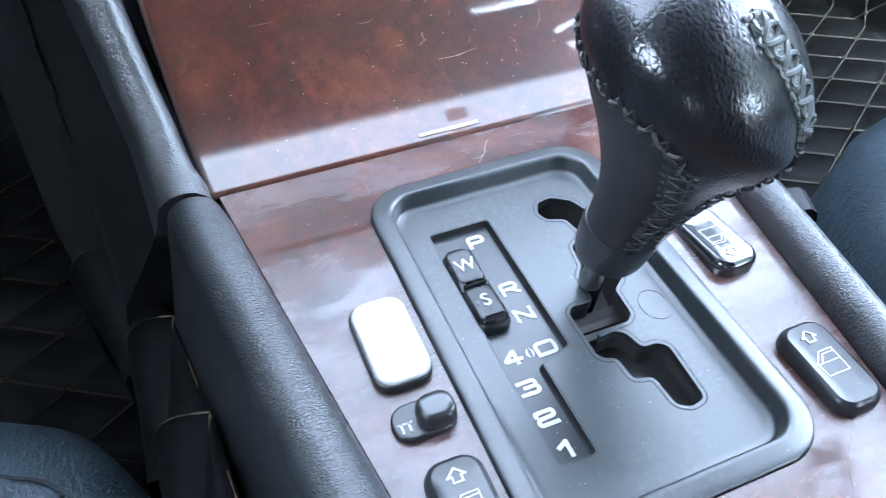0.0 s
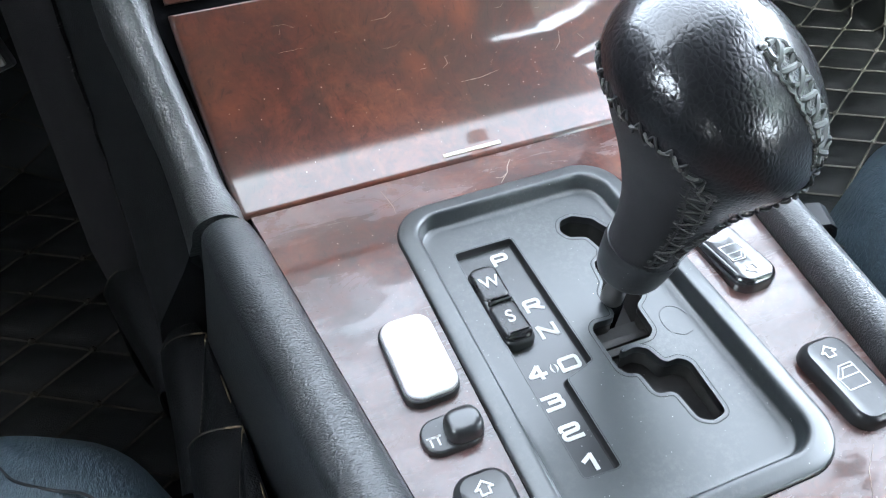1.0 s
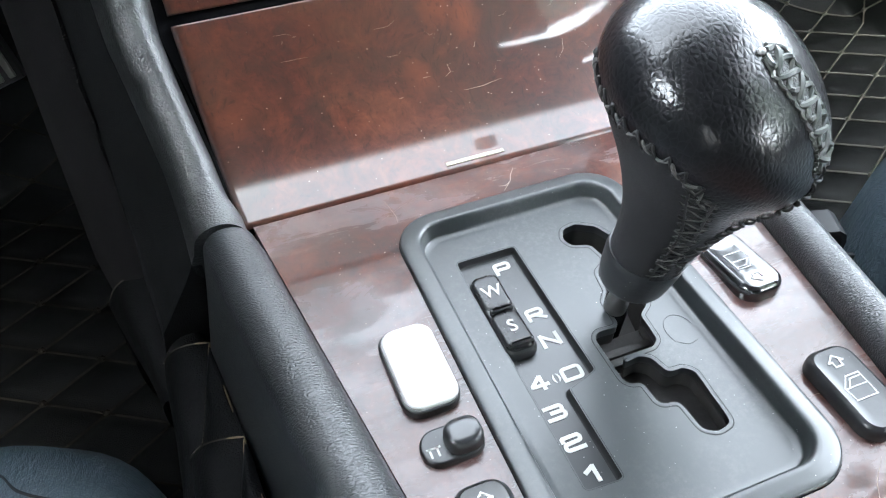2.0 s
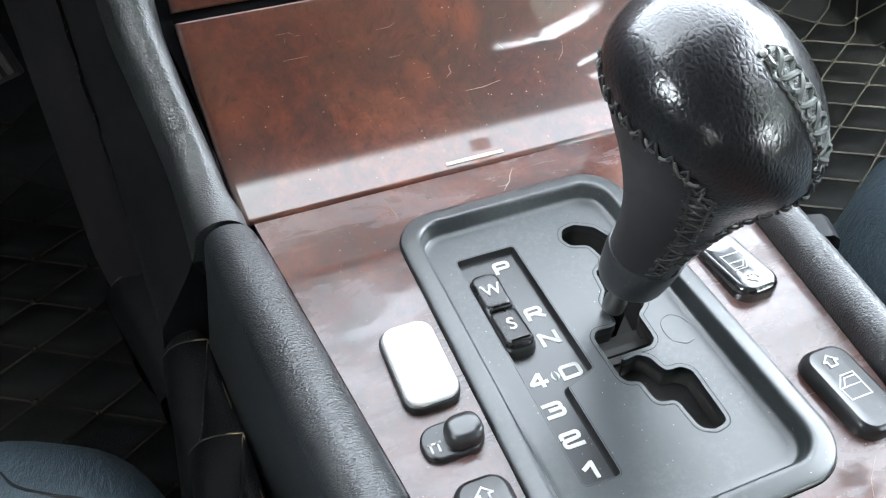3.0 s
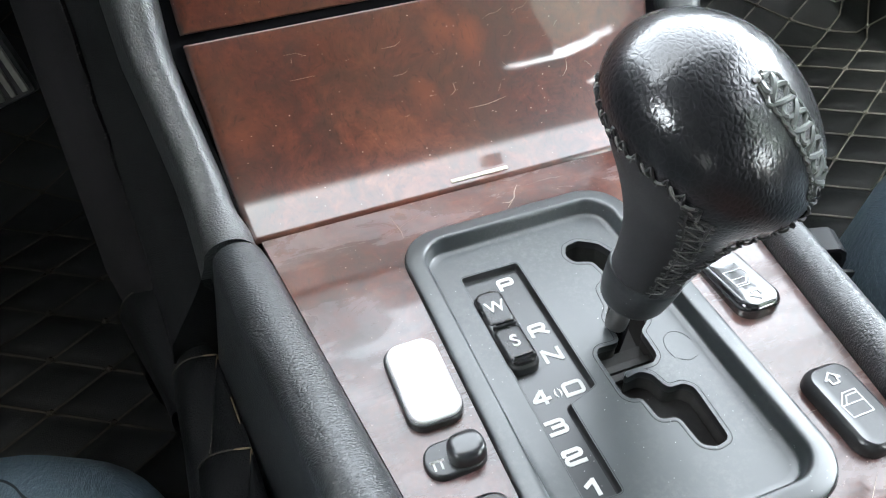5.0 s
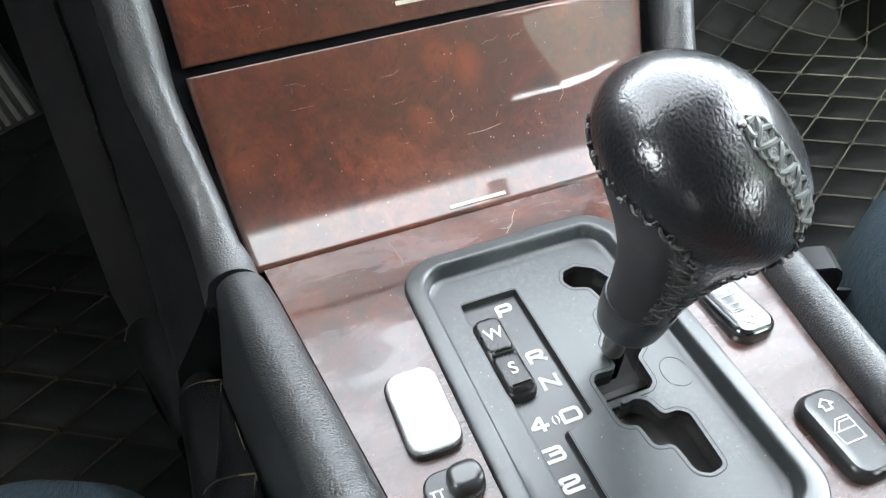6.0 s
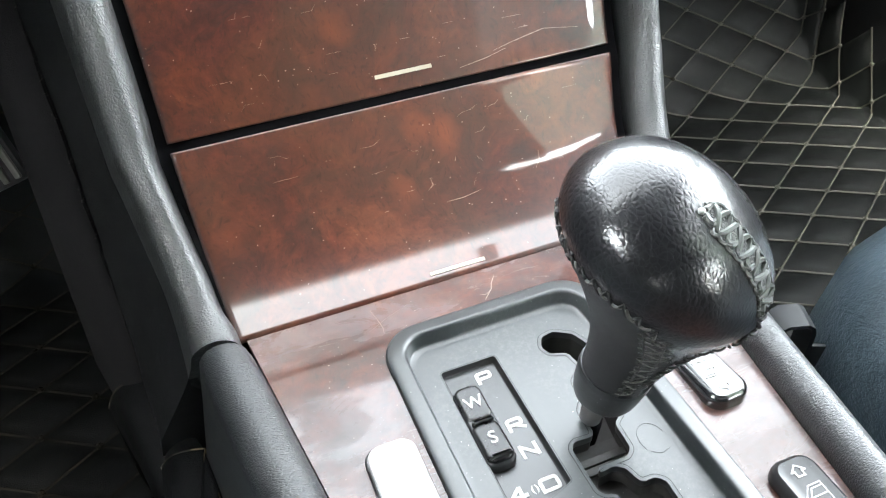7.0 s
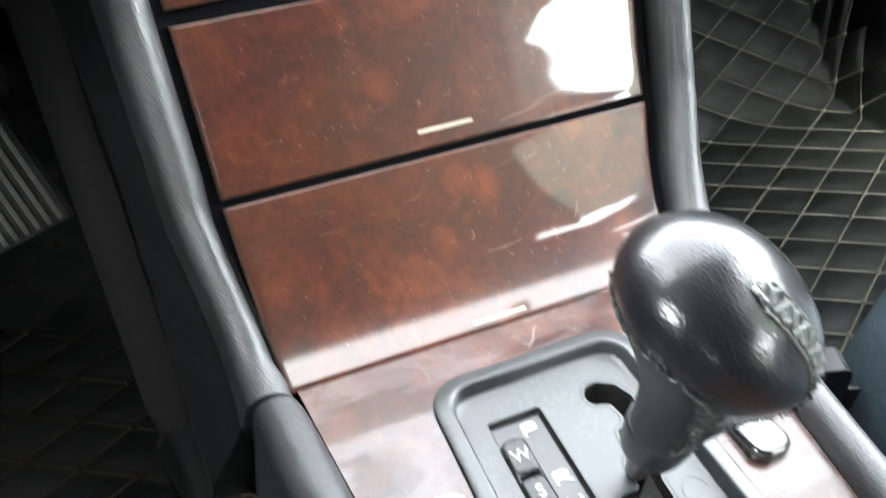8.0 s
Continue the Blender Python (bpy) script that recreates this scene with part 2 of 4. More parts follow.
MAT_LIT = leather("mat_leatherette_lit", (0.0085, 0.0098, 0.0100), 0.50, 700.0, 0.0003, 0.26, strength=0.4)
THREAD = plastic("black_thread", (0.030, 0.030, 0.030), 0.55, 2500.0, 0.0002)
BRAID_THREAD = plastic("grey_worn_cord", (0.105, 0.112, 0.102), 0.33, 2500.0, 0.0001)
# worn leather, its grey raised to carry the side window's reflection
WORN_SHEEN_LEATHER = leather("worn_sheen_leather", (0.048, 0.051, 0.047), 0.42, 900.0, 0.0003, 0.5, wear=1.5)
WORN_THREAD = plastic("worn_grey_thread", (0.12, 0.12, 0.11), 0.55, 2500.0, 0.0002)
# tan mat thread, darkened for the shade in the driver's footwell
SHADED_TAN_THREAD = plastic("shaded_tan_thread", (0.012, 0.010, 0.007), 0.95, 2500.0, 0.0003, 0.1)
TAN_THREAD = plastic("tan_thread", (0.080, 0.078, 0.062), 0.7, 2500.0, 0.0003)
KNOB_LEATHER.node_tree.nodes["Principled BSDF"].inputs["Coat IOR"].default_value = 1.62
# the flap's tan thread, its colour lowered for footwell shade
FLAP_SHADED_THREAD = plastic("flap_thread_shaded", (0.036, 0.031, 0.022), 0.8, 2500.0, 0.0003)
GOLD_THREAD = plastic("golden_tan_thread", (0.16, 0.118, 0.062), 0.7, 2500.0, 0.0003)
SWITCH_BSDF = SWITCH_PLASTIC.node_tree.nodes["Principled BSDF"]
SWITCH_BSDF.inputs["Coat Weight"].default_value, SWITCH_BSDF.inputs["Coat Roughness"].default_value = 0.35, 0.22
GLOSSY_SWITCH = material("polished_black_plastic", (0.020, 0.021, 0.022), 0.24, 0, 0.4, 1.0, 0.14)[0]
GLOSSY_SWITCH.node_tree.nodes["Principled BSDF"].inputs["Coat IOR"].default_value = 1.9
HALF_GLOSS = material("half_gloss_black_plastic", (0.024, 0.025, 0.026), 0.30, 0, 0.5, 0.8, 0.18)[0]
WINDSCREEN = shade_band("windscreen_glass")
TINT = material("tinted_glass", (0.095, 0.108, 0.09), 0.02)[0]
TINT.node_tree.nodes["Principled BSDF"].inputs["Transmission Weight"].default_value = 1.0
STEEL = material("dirty_steel", (0.27, 0.265, 0.26), 0.40, 1.0)[0]
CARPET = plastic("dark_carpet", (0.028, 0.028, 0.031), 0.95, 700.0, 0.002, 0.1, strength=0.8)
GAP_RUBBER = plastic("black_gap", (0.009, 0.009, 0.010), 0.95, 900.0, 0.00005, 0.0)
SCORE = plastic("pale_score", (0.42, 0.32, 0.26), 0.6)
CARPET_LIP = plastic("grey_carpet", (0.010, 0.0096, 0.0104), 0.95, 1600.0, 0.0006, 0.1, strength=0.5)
FUZZ = plastic("grey_carpet_fibre", (0.045, 0.042, 0.040), 0.9)
HAIR = plastic("grey_hair", (0.055, 0.058, 0.060), 0.5)
LINER = plastic("grey_headliner", (0.155, 0.151, 0.145), 0.9, 500.0, 0.0006, 0.2)
DASH = leather("dash_vinyl", (0.020, 0.021, 0.022), 0.55, 500.0, 0.0003)
RUBBER = plastic("pedal_rubber", (0.14, 0.14, 0.125), 0.6)


# ---- building helpers ----
def finish(bm, name, mat, parent=None, label="", angle=38, smooth=True):
    bmesh.ops.remove_doubles(bm, verts=bm.verts, dist=1e-6)
    bmesh.ops.recalc_face_normals(bm, faces=bm.faces)
    lim = radians(angle)
    for f in bm.faces:
        f.smooth = smooth
    for e in bm.edges:
        if len(e.link_faces) == 2 and e.calc_face_angle(0) > lim:
            e.smooth = False
    me = bpy.data.meshes.new(name)
    bm.to_mesh(me)
    bm.free()
    me.materials.append(mat)
    ob = new(name, me)
    if parent is not None:
        ob.parent = parent
    if label:
        tagged(ob, label)
    return ob


def part(name, bm, mat, parent, label="", angle=38):
    return finish(bm, name, mat, parent, label, angle)


def thing(name, label, category, group="", kind="", at=(0, 0, 0)):
    e = new(name)
    e.empty_display_size = 0.02
    e.location = at
    return tagged(e, label, category, group, kind)


def alone(name, bm, mat, label, category, group="", kind="", angle=38):
    return tagged(finish(bm, name, mat, None, "", angle), label, category, group, kind)


def loft(bm, rings, closed=True, cap0=False, cap1=False):
    vs = [[bm.verts.new(p) for p in r] for r in rings]
    for a, b in zip(vs, vs[1:]):
        k = len(a)
        for i in range(k if closed else k - 1):
            bm.faces.new((a[i], a[(i + 1) % k], b[(i + 1) % k], b[i]))
    if cap0:
        bm.faces.new(vs[0][::-1])
    if cap1:
        bm.faces.new(vs[-1])
    return vs


def rounded_rect(cx, cy, w, h, r, n=8):
    out = []
    for sx, sy, a0 in ((1, 1, 0), (-1, 1, 90), (-1, -1, 180), (1, -1, 270)):
        for i in range(n + 1):
            a = radians(a0 + 90 * i / n)
            out.append((cx + sx * (w / 2 - r) + r * math.cos(a), cy + sy * (h / 2 - r) + r * math.sin(a)))
    return out


def fillet(corners, r, n=6):
    """A closed outline with its corners rounded."""
    out, k = [], len(corners)
    for i in range(k):
        a, b, c = (Vector(corners[j % k]) for j in (i - 1, i, i + 1))
        u, v = (a - b), (c - b)
        lim = min(u.length, v.length) * 0.48
        ang = u.angle(v)
        d = min(r / max(math.tan(ang / 2), 1e-3), lim)
        p, q = b + u.normalized() * d, b + v.normalized() * d
        for j in range(n + 1):
            t = j / n
            out.append(tuple((1 - t) ** 2 * p + 2 * t * (1 - t) * b + t * t * q))
    return out


def offset(poly, d):
    """The outline moved outwards by d (counter-clockwise outlines)."""
    k, out = len(poly), []
    for i in range(k):
        a, b, c = Vector(poly[i - 1]), Vector(poly[i]), Vector(poly[(i + 1) % k])
        t = (b - a).normalized() + (c - b).normalized()
        t = t.normalized() if t.length > 1e-9 else (c - b).normalized()
        out.append((b.x + t.y * d, b.y - t.x * d))
    return out


def flat(poly, z):
    return [(x, y, z) for x, y in poly]


def sheet(bm, outer, holes, z, depth):
    """A flat plate with holes; walls run down from the holes and round the rim."""
    edges = []
    for poly in (outer, *holes):
        vs = [bm.verts.new((x, y, z)) for x, y in poly]
        lo = [bm.verts.new((x, y, z - depth)) for x, y in poly]
        k = len(vs)
        edges += [bm.edges.new((vs[i], vs[(i + 1) % k])) for i in range(k)]
        for i in range(k):
            bm.faces.new((vs[i], vs[(i + 1) % k], lo[(i + 1) % k], lo[i]))
    bmesh.ops.triangle_fill(bm, use_beauty=True, use_dissolve=False, edges=edges, normal=(0, 0, 1))


def box(bm, x0, x1, y0, y1, z0, z1, bevel=0.0, segments=2):
    r = bmesh.ops.create_cube(bm, size=1)
    for v in r["verts"]:
        v.co = Vector(((x0 + x1) / 2 + v.co.x * (x1 - x0), (y0 + y1) / 2 + v.co.y * (y1 - y0), (z0 + z1) / 2 + v.co.z * (z1 - z0)))
    if bevel:
        es = list({e for v in r["verts"] for e in v.link_edges})
        bmesh.ops.bevel(bm, geom=es, offset=bevel, segments=segments, profile=0.6, affect="EDGES")


def tube(bm, points, r, n=6, taper=False):
    pts = [Vector(p) for p in points]
    rings, up = [], Vector((0.13, 0.21, 0.97))
    for i, p in enumerate(pts):
        t = (pts[min(i + 1, len(pts) - 1)] - pts[max(i - 1, 0)]).normalized()
        a = t.cross(up)
        a = a.normalized() if a.length > 1e-6 else Vector((1, 0, 0))
        b = t.cross(a)
        rr = r * (0.45 if taper and i in (0, len(pts) - 1) else 1.0)
        rings.append([p + (a * math.cos(2 * math.pi * k / n) + b * math.sin(2 * math.pi * k / n)) * rr for k in range(n)])
    loft(bm, rings, True, True, True)


def smooth_path(points, n=8):
    """Catmull-Rom through the points."""
    p = [Vector(q) for q in points]
    p = [2 * p[0] - p[1], *p, 2 * p[-1] - p[-2]]
    out = []
    for i in range(1, len(p) - 2):
        for j in range(n):
            t = j / n
            out.append(0.5 * (2 * p[i] + (p[i + 1] - p[i - 1]) * t + (2 * p[i - 1] - 5 * p[i] + 4 * p[i + 1] - p[i + 2]) * t * t
                              + (3 * p[i] - p[i - 1] - 3 * p[i + 1] + p[i + 2]) * t ** 3))
    out.append(p[-2])
    return out


def dome_pad(bm, cx, cy, w, h, r, z0, z1, edge, crown=0.0, n=8):
    """A cushion-shaped button: upright wall, rounded edge, slightly crowned top."""
    rings = [flat(rounded_rect(cx, cy, w, h, r, n), z0)]
    for k in range(6):
        a = radians(90 * k / 5)
        d = edge * (1 - math.cos(a))
        rings.append(flat(rounded_rect(cx, cy, w - 2 * d, h - 2 * d, max(r - d, 0.0006), n), z1 - edge + edge * math.sin(a)))
    for k in (0.66, 0.33, 0.08):
        d = (min(w, h) / 2 - edge) * (1 - k) + edge
        rings.append(flat(rounded_rect(cx, cy, w - 2 * d, h - 2 * d, max((r - edge) * k, 0.0004), n), z1 + crown * (1 - k * k)))
    loft(bm, rings, True, True, True)


def strokes(bm, lines, width, z0, z1):
    """Flat printed bars along poly-lines in the plane."""
    for line in lines:
        for (x0, y0), (x1, y1) in zip(line, line[1:]):
            d = Vector((x1 - x0, y1 - y0))
            if d.length < 1e-6:
                continue
            t = d.normalized() * width / 2
            s = Vector((-t.y, t.x))
            a, b = Vector((x0, y0)) - t, Vector((x1, y1)) + t
            c = [a + s, a - s, b - s, b + s]
            loft(bm, [[(p.x, p.y, z0) for p in c], [(p.x, p.y, z1) for p in c]], True, True, True)


def letter(text, x, y, z, height, wide, parent, mat, bold=0.0):
    cu = bpy.data.curves.new("print", "FONT")
    cu.body, cu.size, cu.extrude, cu.offset = text, 1.0, 0.012, bold
    cu.align_x, cu.align_y = "CENTER", "CENTER"
    tmp = bpy.data.objects.new("print", cu)
    scene.collection.objects.link(tmp)
    bpy.context.view_layer.update()
    me = bpy.data.meshes.new_from_object(tmp.evaluated_get(bpy.context.evaluated_depsgraph_get()))
    bpy.data.objects.remove(tmp)
    bpy.data.curves.remove(cu)
    s = height / 0.7
    for v in me.vertices:
        v.co = (x + v.co.x * s * wide, y + v.co.y * s, z + v.co.z * 0.02)
    me.materials.clear()
    me.materials.append(mat)
    new("letter", me).parent = parent


# ---- unseen cabin shell round the console, openings shaped for its reflections ----
def slab(name, corners, thick, mat, label, category):
    """A flat wall panel with thickness."""
    pts = [Vector(p) for p in corners]
    n = (pts[1] - pts[0]).cross(pts[2] - pts[0]).normalized() * thick
    bm = bmesh.new()
    loft(bm, [pts, [p + n for p in pts]], True, True, True)
    return alone(name, bm, mat, label, category, kind="structure")


FLOOR_Z = -0.302
slab("floor", [(-0.75, -1.6, FLOOR_Z - 0.02), (0.95, -1.6, FLOOR_Z - 0.02), (0.95, 1.2, FLOOR_Z - 0.02), (-0.75, 1.2, FLOOR_Z - 0.02)], -0.03, CARPET, "dark carpeted car floor", "floor")
slab("wall_firewall", [(-0.75, 1.02, -0.34), (0.95, 1.02, -0.34), (0.95, 1.02, 0.36), (-0.75, 1.02, 0.36)], -0.03, CARPET, "dark carpeted bulkhead behind the dash", "wall")
slab("ceiling", [(-0.50, -1.3, 0.78), (0.42, -1.3, 0.78), (0.42, -0.060, 0.78), (-0.50, -0.060, 0.78)], 0.03, LINER, "grey fabric roof lining", "ceiling")
slab("ceiling_rail_front", [(0.42, -0.535, 0.78), (0.53, -0.535, 0.78), (0.53, -0.060, 0.78), (0.42, -0.060, 0.78)], 0.03, LINER, "grey roof rail over the side windows", "ceiling")
slab("ceiling_rail_rear", [(0.42, -1.3, 0.78), (0.53, -1.3, 0.78), (0.53, -0.580, 0.78), (0.42, -0.575, 0.78)], 0.03, LINER, "grey roof rail over the side windows", "ceiling")
slab("wall_rear", [(-0.75, -1.6, -0.34), (0.95, -1.6, -0.34), (0.59, -1.3, 0.80), (-0.50, -1.3, 0.80)], 0.03, CARPET, "dark rear wall of the cabin", "wall")
for side, x, belt, top in (("left", -0.75, 0.25, -0.50), ("right", 0.95, 0.28, 0.53)):
    s = -1 if x < 0 else 1
    slab("wall_" + side, [(x, -1.6, -0.34), (x, 1.05, -0.34), (x, 1.05, belt), (x, -1.6, belt)], 0.03 * -s, DASH, "black door trim below the side window", "wall")
    for name, y0, y1, top0, top1 in [p for p in (("pillar_front", 0.74, 0.82, -0.10, -0.03), ("pillar_middle", -0.48, -0.38, -0.515, -0.414), ("pillar_rear", -1.6, -1.40, -1.32, -1.20)) if s < 0 or p[0] != "pillar_rear"]:
        slab("trim_" + name + "_" + side, [(x, y0, belt), (x, y1, belt), (top, top1, 0.79), (top, top0, 0.79)], 0.03 * -s, LINER, "grey window pillar trim", "trim")


def on_side(s, y, z):
    """A place on the slanting plane of a side window, from its sill to the roof."""
    x0, z0, top = (-0.75, 0.25, -0.50) if s < 0 else (0.95, 0.28, 0.53)
    return (x0 + (top - x0) * (z - z0) / (0.79 - z0), y, z)


def side_panel(name, s, corners, mat, label):
    slab(name, [on_side(s, y, z) for y, z in corners], 0.02, mat, label, "wall")


# added light blockers; the opening left between them makes the knob's left highlight
side_panel("wall_left_lower", -1, [(-1.60, 0.25), (0.83, 0.25), (0.62, 0.39), (-1.52, 0.39)], DASH, "dark panel closing the driver's side")
side_panel("wall_left_front", -1, [(-0.13, 0.39), (0.62, 0.39), (-0.02, 0.79), (-0.13, 0.79)], DASH, "dark panel closing the driver's side")
side_panel("wall_left_upper", -1, [(-0.40, 0.57), (-0.13, 0.57), (-0.13, 0.79), (-0.40, 0.79)], DASH, "dark panel closing the driver's side")
side_panel("wall_left_rear", -1, [(-1.52, 0.39), (-0.40, 0.39), (-0.40, 0.79), (-1.32, 0.79)], DASH, "dark panel closing the driver's side")
# added pane and panels, cut to outline the bright patches mirrored in the veneer
side_panel("window_1", 1, [(-1.00, 0.28), (-0.605, 0.28), (-0.460, 0.655), (-0.555, 0.71), (-0.595, 0.79), (-1.00, 0.79)], TINT, "unseen tinted pane, cut to dim the rear side reflections")
side_panel("wall_right_lower", 1, [(-0.605, 0.28), (-0.34, 0.28), (-0.34, 0.60), (-0.605, 0.60)], LINER, "grey trim closing the side behind the front window")
side_panel("wall_right_upper", 1, [(-0.397, 0.60), (-0.34, 0.60), (-0.34, 0.79), (-0.397, 0.79)], LINER, "grey trim closing the side behind the front window")
side_panel("wall_right_rear", 1, [(-1.60, 0.455), (-1.00, 0.455), (-1.00, 0.79), (-1.60, 0.79)], LINER, "grey trim above the rear quarter window")
side_panel("wall_right_sill", 1, [(-1.60, 0.28), (-1.00, 0.28), (-1.00, 0.33), (-1.60, 0.33)], LINER, "grey sill of the rear quarter window")

# unseen pane; its graded tint fades the top of the bright band on the veneer
slab("window_2", [(-0.49, -0.064, 0.806), (0.52, -0.064, 0.806), (0.90, 0.700, 0.365), (-0.70, 0.700, 0.365)], 0.003, WINDSCREEN, "unseen windscreen, tint graded at its top to soften reflections", "window")
# unseen box, added to put a dark square into the veneer's bright reflection
bm = bmesh.new()
dome_pad(bm, 0, 0, 0.025, 0.100, 0.008, -0.0165, 0.0, 0.004)
sensor = alone("dark_reflection_box", bm, DARK_PLASTIC, "unseen black box at the windscreen, added for its dark reflection", "sensor")
sensor.matrix_world = pose(0.240, 0.180, 0.6560, -30, 0, 6)

# dash: a deep body with a rounded brow, hollow footwells below it
def dash_body():
    bm = bmesh.new()
    prof = [(0.205, 0.15), (0.175, 0.202), (0.185, 0.232), (0.225, 0.246), (0.50, 0.285), (1.0, 0.330), (1.0, 0.06), (0.42, 0.05), (0.30, 0.10)]
    loft(bm, [[(x, y, z) for y, z in prof] for x in (-0.74, -0.4, -0.15, 0.15, 0.5, 0.94)], True, True, True)
    bmesh.ops.bevel(bm, geom=[e for e in bm.edges if e.calc_face_angle(0) > 0.3], offset=0.008, segments=2, affect="EDGES")
    return alone("wall_dashboard", bm, DASH, "black vinyl dashboard above the footwells", "dashboard", kind="structure")


dash_body()


def binnacle():
    """The unseen instrument hood ahead of the driver, added to shade the dark footwell."""
    bm = bmesh.new()
    prof = [(0.02, 0.205), (-0.02, 0.25), (0.00, 0.32), (0.08, 0.345), (0.30, 0.33), (0.30, 0.20)]
    loft(bm, [[(x, y, z) for y, z in prof] for x in (-0.66, -0.40, -0.172)], True, True, True)
    bmesh.ops.bevel(bm, geom=[e for e in bm.edges if e.calc_face_angle(0) > 0.3], offset=0.010, segments=2, affect="EDGES")
    return alone("wall_binnacle", bm, DASH, "unseen black instrument hood, added to shade the footwell", "dashboard", kind="structure")


binnacle()

# ---- centre console ----
CX = 0.002          # middle of the centre stack


def half_width(y):
    """Half the width of the wooden deck, which narrows towards the rear."""
    return max(0.0963 + 0.138 * y, 0.070)


DECK_Z = -0.001
GATE_W, GATE_L, GATE_Y = 0.098, 0.1545, -0.07725
console = thing("centre_console", "car centre console with burl wood deck and black leather pads", "console")


def deck():
    bm = bmesh.new()
    outer = [(half_width(y), y) for y in (-0.34, -0.19, -0.12, -0.05, 0.0217)] + [(-half_width(y), y) for y in (0.0217, -0.05, -0.12, -0.19, -0.34)]
    sheet(bm, outer, [rounded_rect(0, GATE_Y, GATE_W - 0.004, GATE_L - 0.004, 0.0155)], DECK_Z, 0.004)
    return part("wooden_deck", bm, DECK_WOOD, console, "scratched burl wood veneer deck under clear lacquer")


deck()
bm = bmesh.new()
box(bm, -0.10, 0.10, -0.34, 0.05, -0.30, -0.055)
part("console_core", bm, DARK_PLASTIC, console)


def pad(side):
    """The leather roll along the deck, with the flank below it."""
    s = 1 if side == "right" else -1
    bm = bmesh.new()
    rings = []
    ys = [0.0135 - 0.0135 * k for k in range(27)]
    for y in ys:
        w = half_width(y)
        f = 1.0 - 0.0012 * math.exp(-((y - 0.0135) / 0.004) ** 2) / 0.012
        prof = [(0.0005, -0.010), (0.0008, -0.002)]
        for k in range(11):
            a = radians(180 - 17.5 * k)
            prof.append((0.0118 + 0.0112 * f * math.cos(a), -0.0005 + 0.0105 * f * math.sin(a)))
        out = 0.0 if s > 0 else 1.0
        prof += [(0.0240 + 0.0012 * out, -0.020), (0.0270 + 0.0056 * out, -0.060), (0.0300 + 0.008 * out, -0.130), (0.0330 + 0.008 * out, -0.30), (0.002, -0.30)]
        slim = 0.76 if s > 0 else 1.0          # the roll on the passenger's side is slimmer
        rings.append([(s * (w + dx * slim), y, z) for dx, z in prof])
    loft(bm, rings, True, True, True)
    return part("leather_pad", bm, PAD_LEATHER, console, "black grained leather side pad")


pad("left"), pad("right")

# ---- centre stack: curved wooden covers between leather rolls ----
STACK = smooth_path([(0.0205, 0.0004), (0.0250, 0.0014), (0.0310, 0.0032), (0.0375, 0.0058), (0.0435, 0.0094), (0.0510, 0.0154), (0.0620, 0.0262),
                     (0.0735, 0.0398), (0.0840, 0.0540), (0.0905, 0.0640), (0.1010, 0.0890), (0.1100, 0.1140), (0.1180, 0.1370),
                     (0.1380, 0.1900), (0.1560, 0.2350)], 10)
LEN = [0.0]
for p, q in zip(STACK, STACK[1:]):
    LEN.append(LEN[-1] + (q - p).length)


def along(s):
    """The point and the outward normal of the stack's curve at the length s."""
    i = min(max(np.searchsorted(LEN, s) - 1, 0), len(LEN) - 2)
    t = (s - LEN[i]) / (LEN[i + 1] - LEN[i])
    p = STACK[i].lerp(STACK[i + 1], t)
    d = (STACK[i + 1] - STACK[i]).normalized()
    return p, Vector((-d.y, d.x))


def stack_half(z):
    """Half the width of the wooden covers at the height z."""
    return 0.0982 + 0.0116 * min(max(z, 0) / 0.055, 1.0) ** 1.3 + 0.006 * max(z - 0.055, 0)


def left_half(z):
    """The covers reach closer to the roll on the driver's side."""
    return 0.1036 + 0.0066 * min(max(z, 0) / 0.055, 1.0) ** 0.4 + 0.006 * max(z - 0.055, 0)


def roll_half(z):
    """Half the distance between the leather rolls, from the middle line."""
    return 0.1015 + 0.0085 * min(max(z, 0) / 0.055, 1.0) + 0.010 * max(z - 0.055, 0)


def height_at(z):
    return next(l for l, p in zip(LEN, STACK) if p.y >= z)


def cover(bm, s0, s1, foot=0.0010, edge=0.0010, thick=0.006):
    """A lacquered cover that follows the stack's curve, with rolled edges."""
    def samples(length, n, lo, hi):
        turn = [1 - math.cos(radians(a)) for a in (0, 20, 40, 58, 75, 90)]
        mid = [lo + (length - lo - hi) * k / n for k in range(1, n)]
        return [lo * a for a in turn] + mid + [length - hi * a for a in reversed(turn)]
    def drop(d, edge):
        return 0 if d >= edge else edge - math.sqrt(max(edge ** 2 - (edge - d) ** 2, 0))
    flank = 0.0030
    rows = []
    L = s1 - s0
    for v in samples(L, 22, foot, edge):
        p, n = along(s0 + v)
        left, right = left_half(p.y), stack_half(p.y)
        row = []
        for u in samples(left + right, 26, flank, flank):
            h = -0.6 * drop(min(u, left + right - u), flank) - 0.8 * drop(v, foot) - drop(L - v, edge)
            q = p + n * h
            row.append((CX - left + u, q.x, q.y))
        rows.append(row)
    vs = [[bm.verts.new(c) for c in r] for r in rows]
    for a, b in zip(vs, vs[1:]):
        for i in range(len(a) - 1):
            bm.faces.new((a[i], a[i + 1], b[i + 1], b[i]))
    edges = [e for e in bm.edges if e.is_boundary]
    ext = bmesh.ops.extrude_edge_only(bm, edges=edges)["geom"]
    mid = along((s0 + s1) / 2)[1]
    for v in ext:
        if isinstance(v, bmesh.types.BMVert):
            v.co += Vector((0, -mid.x, -mid.y)) * thick


S1 = height_at(0.0566)
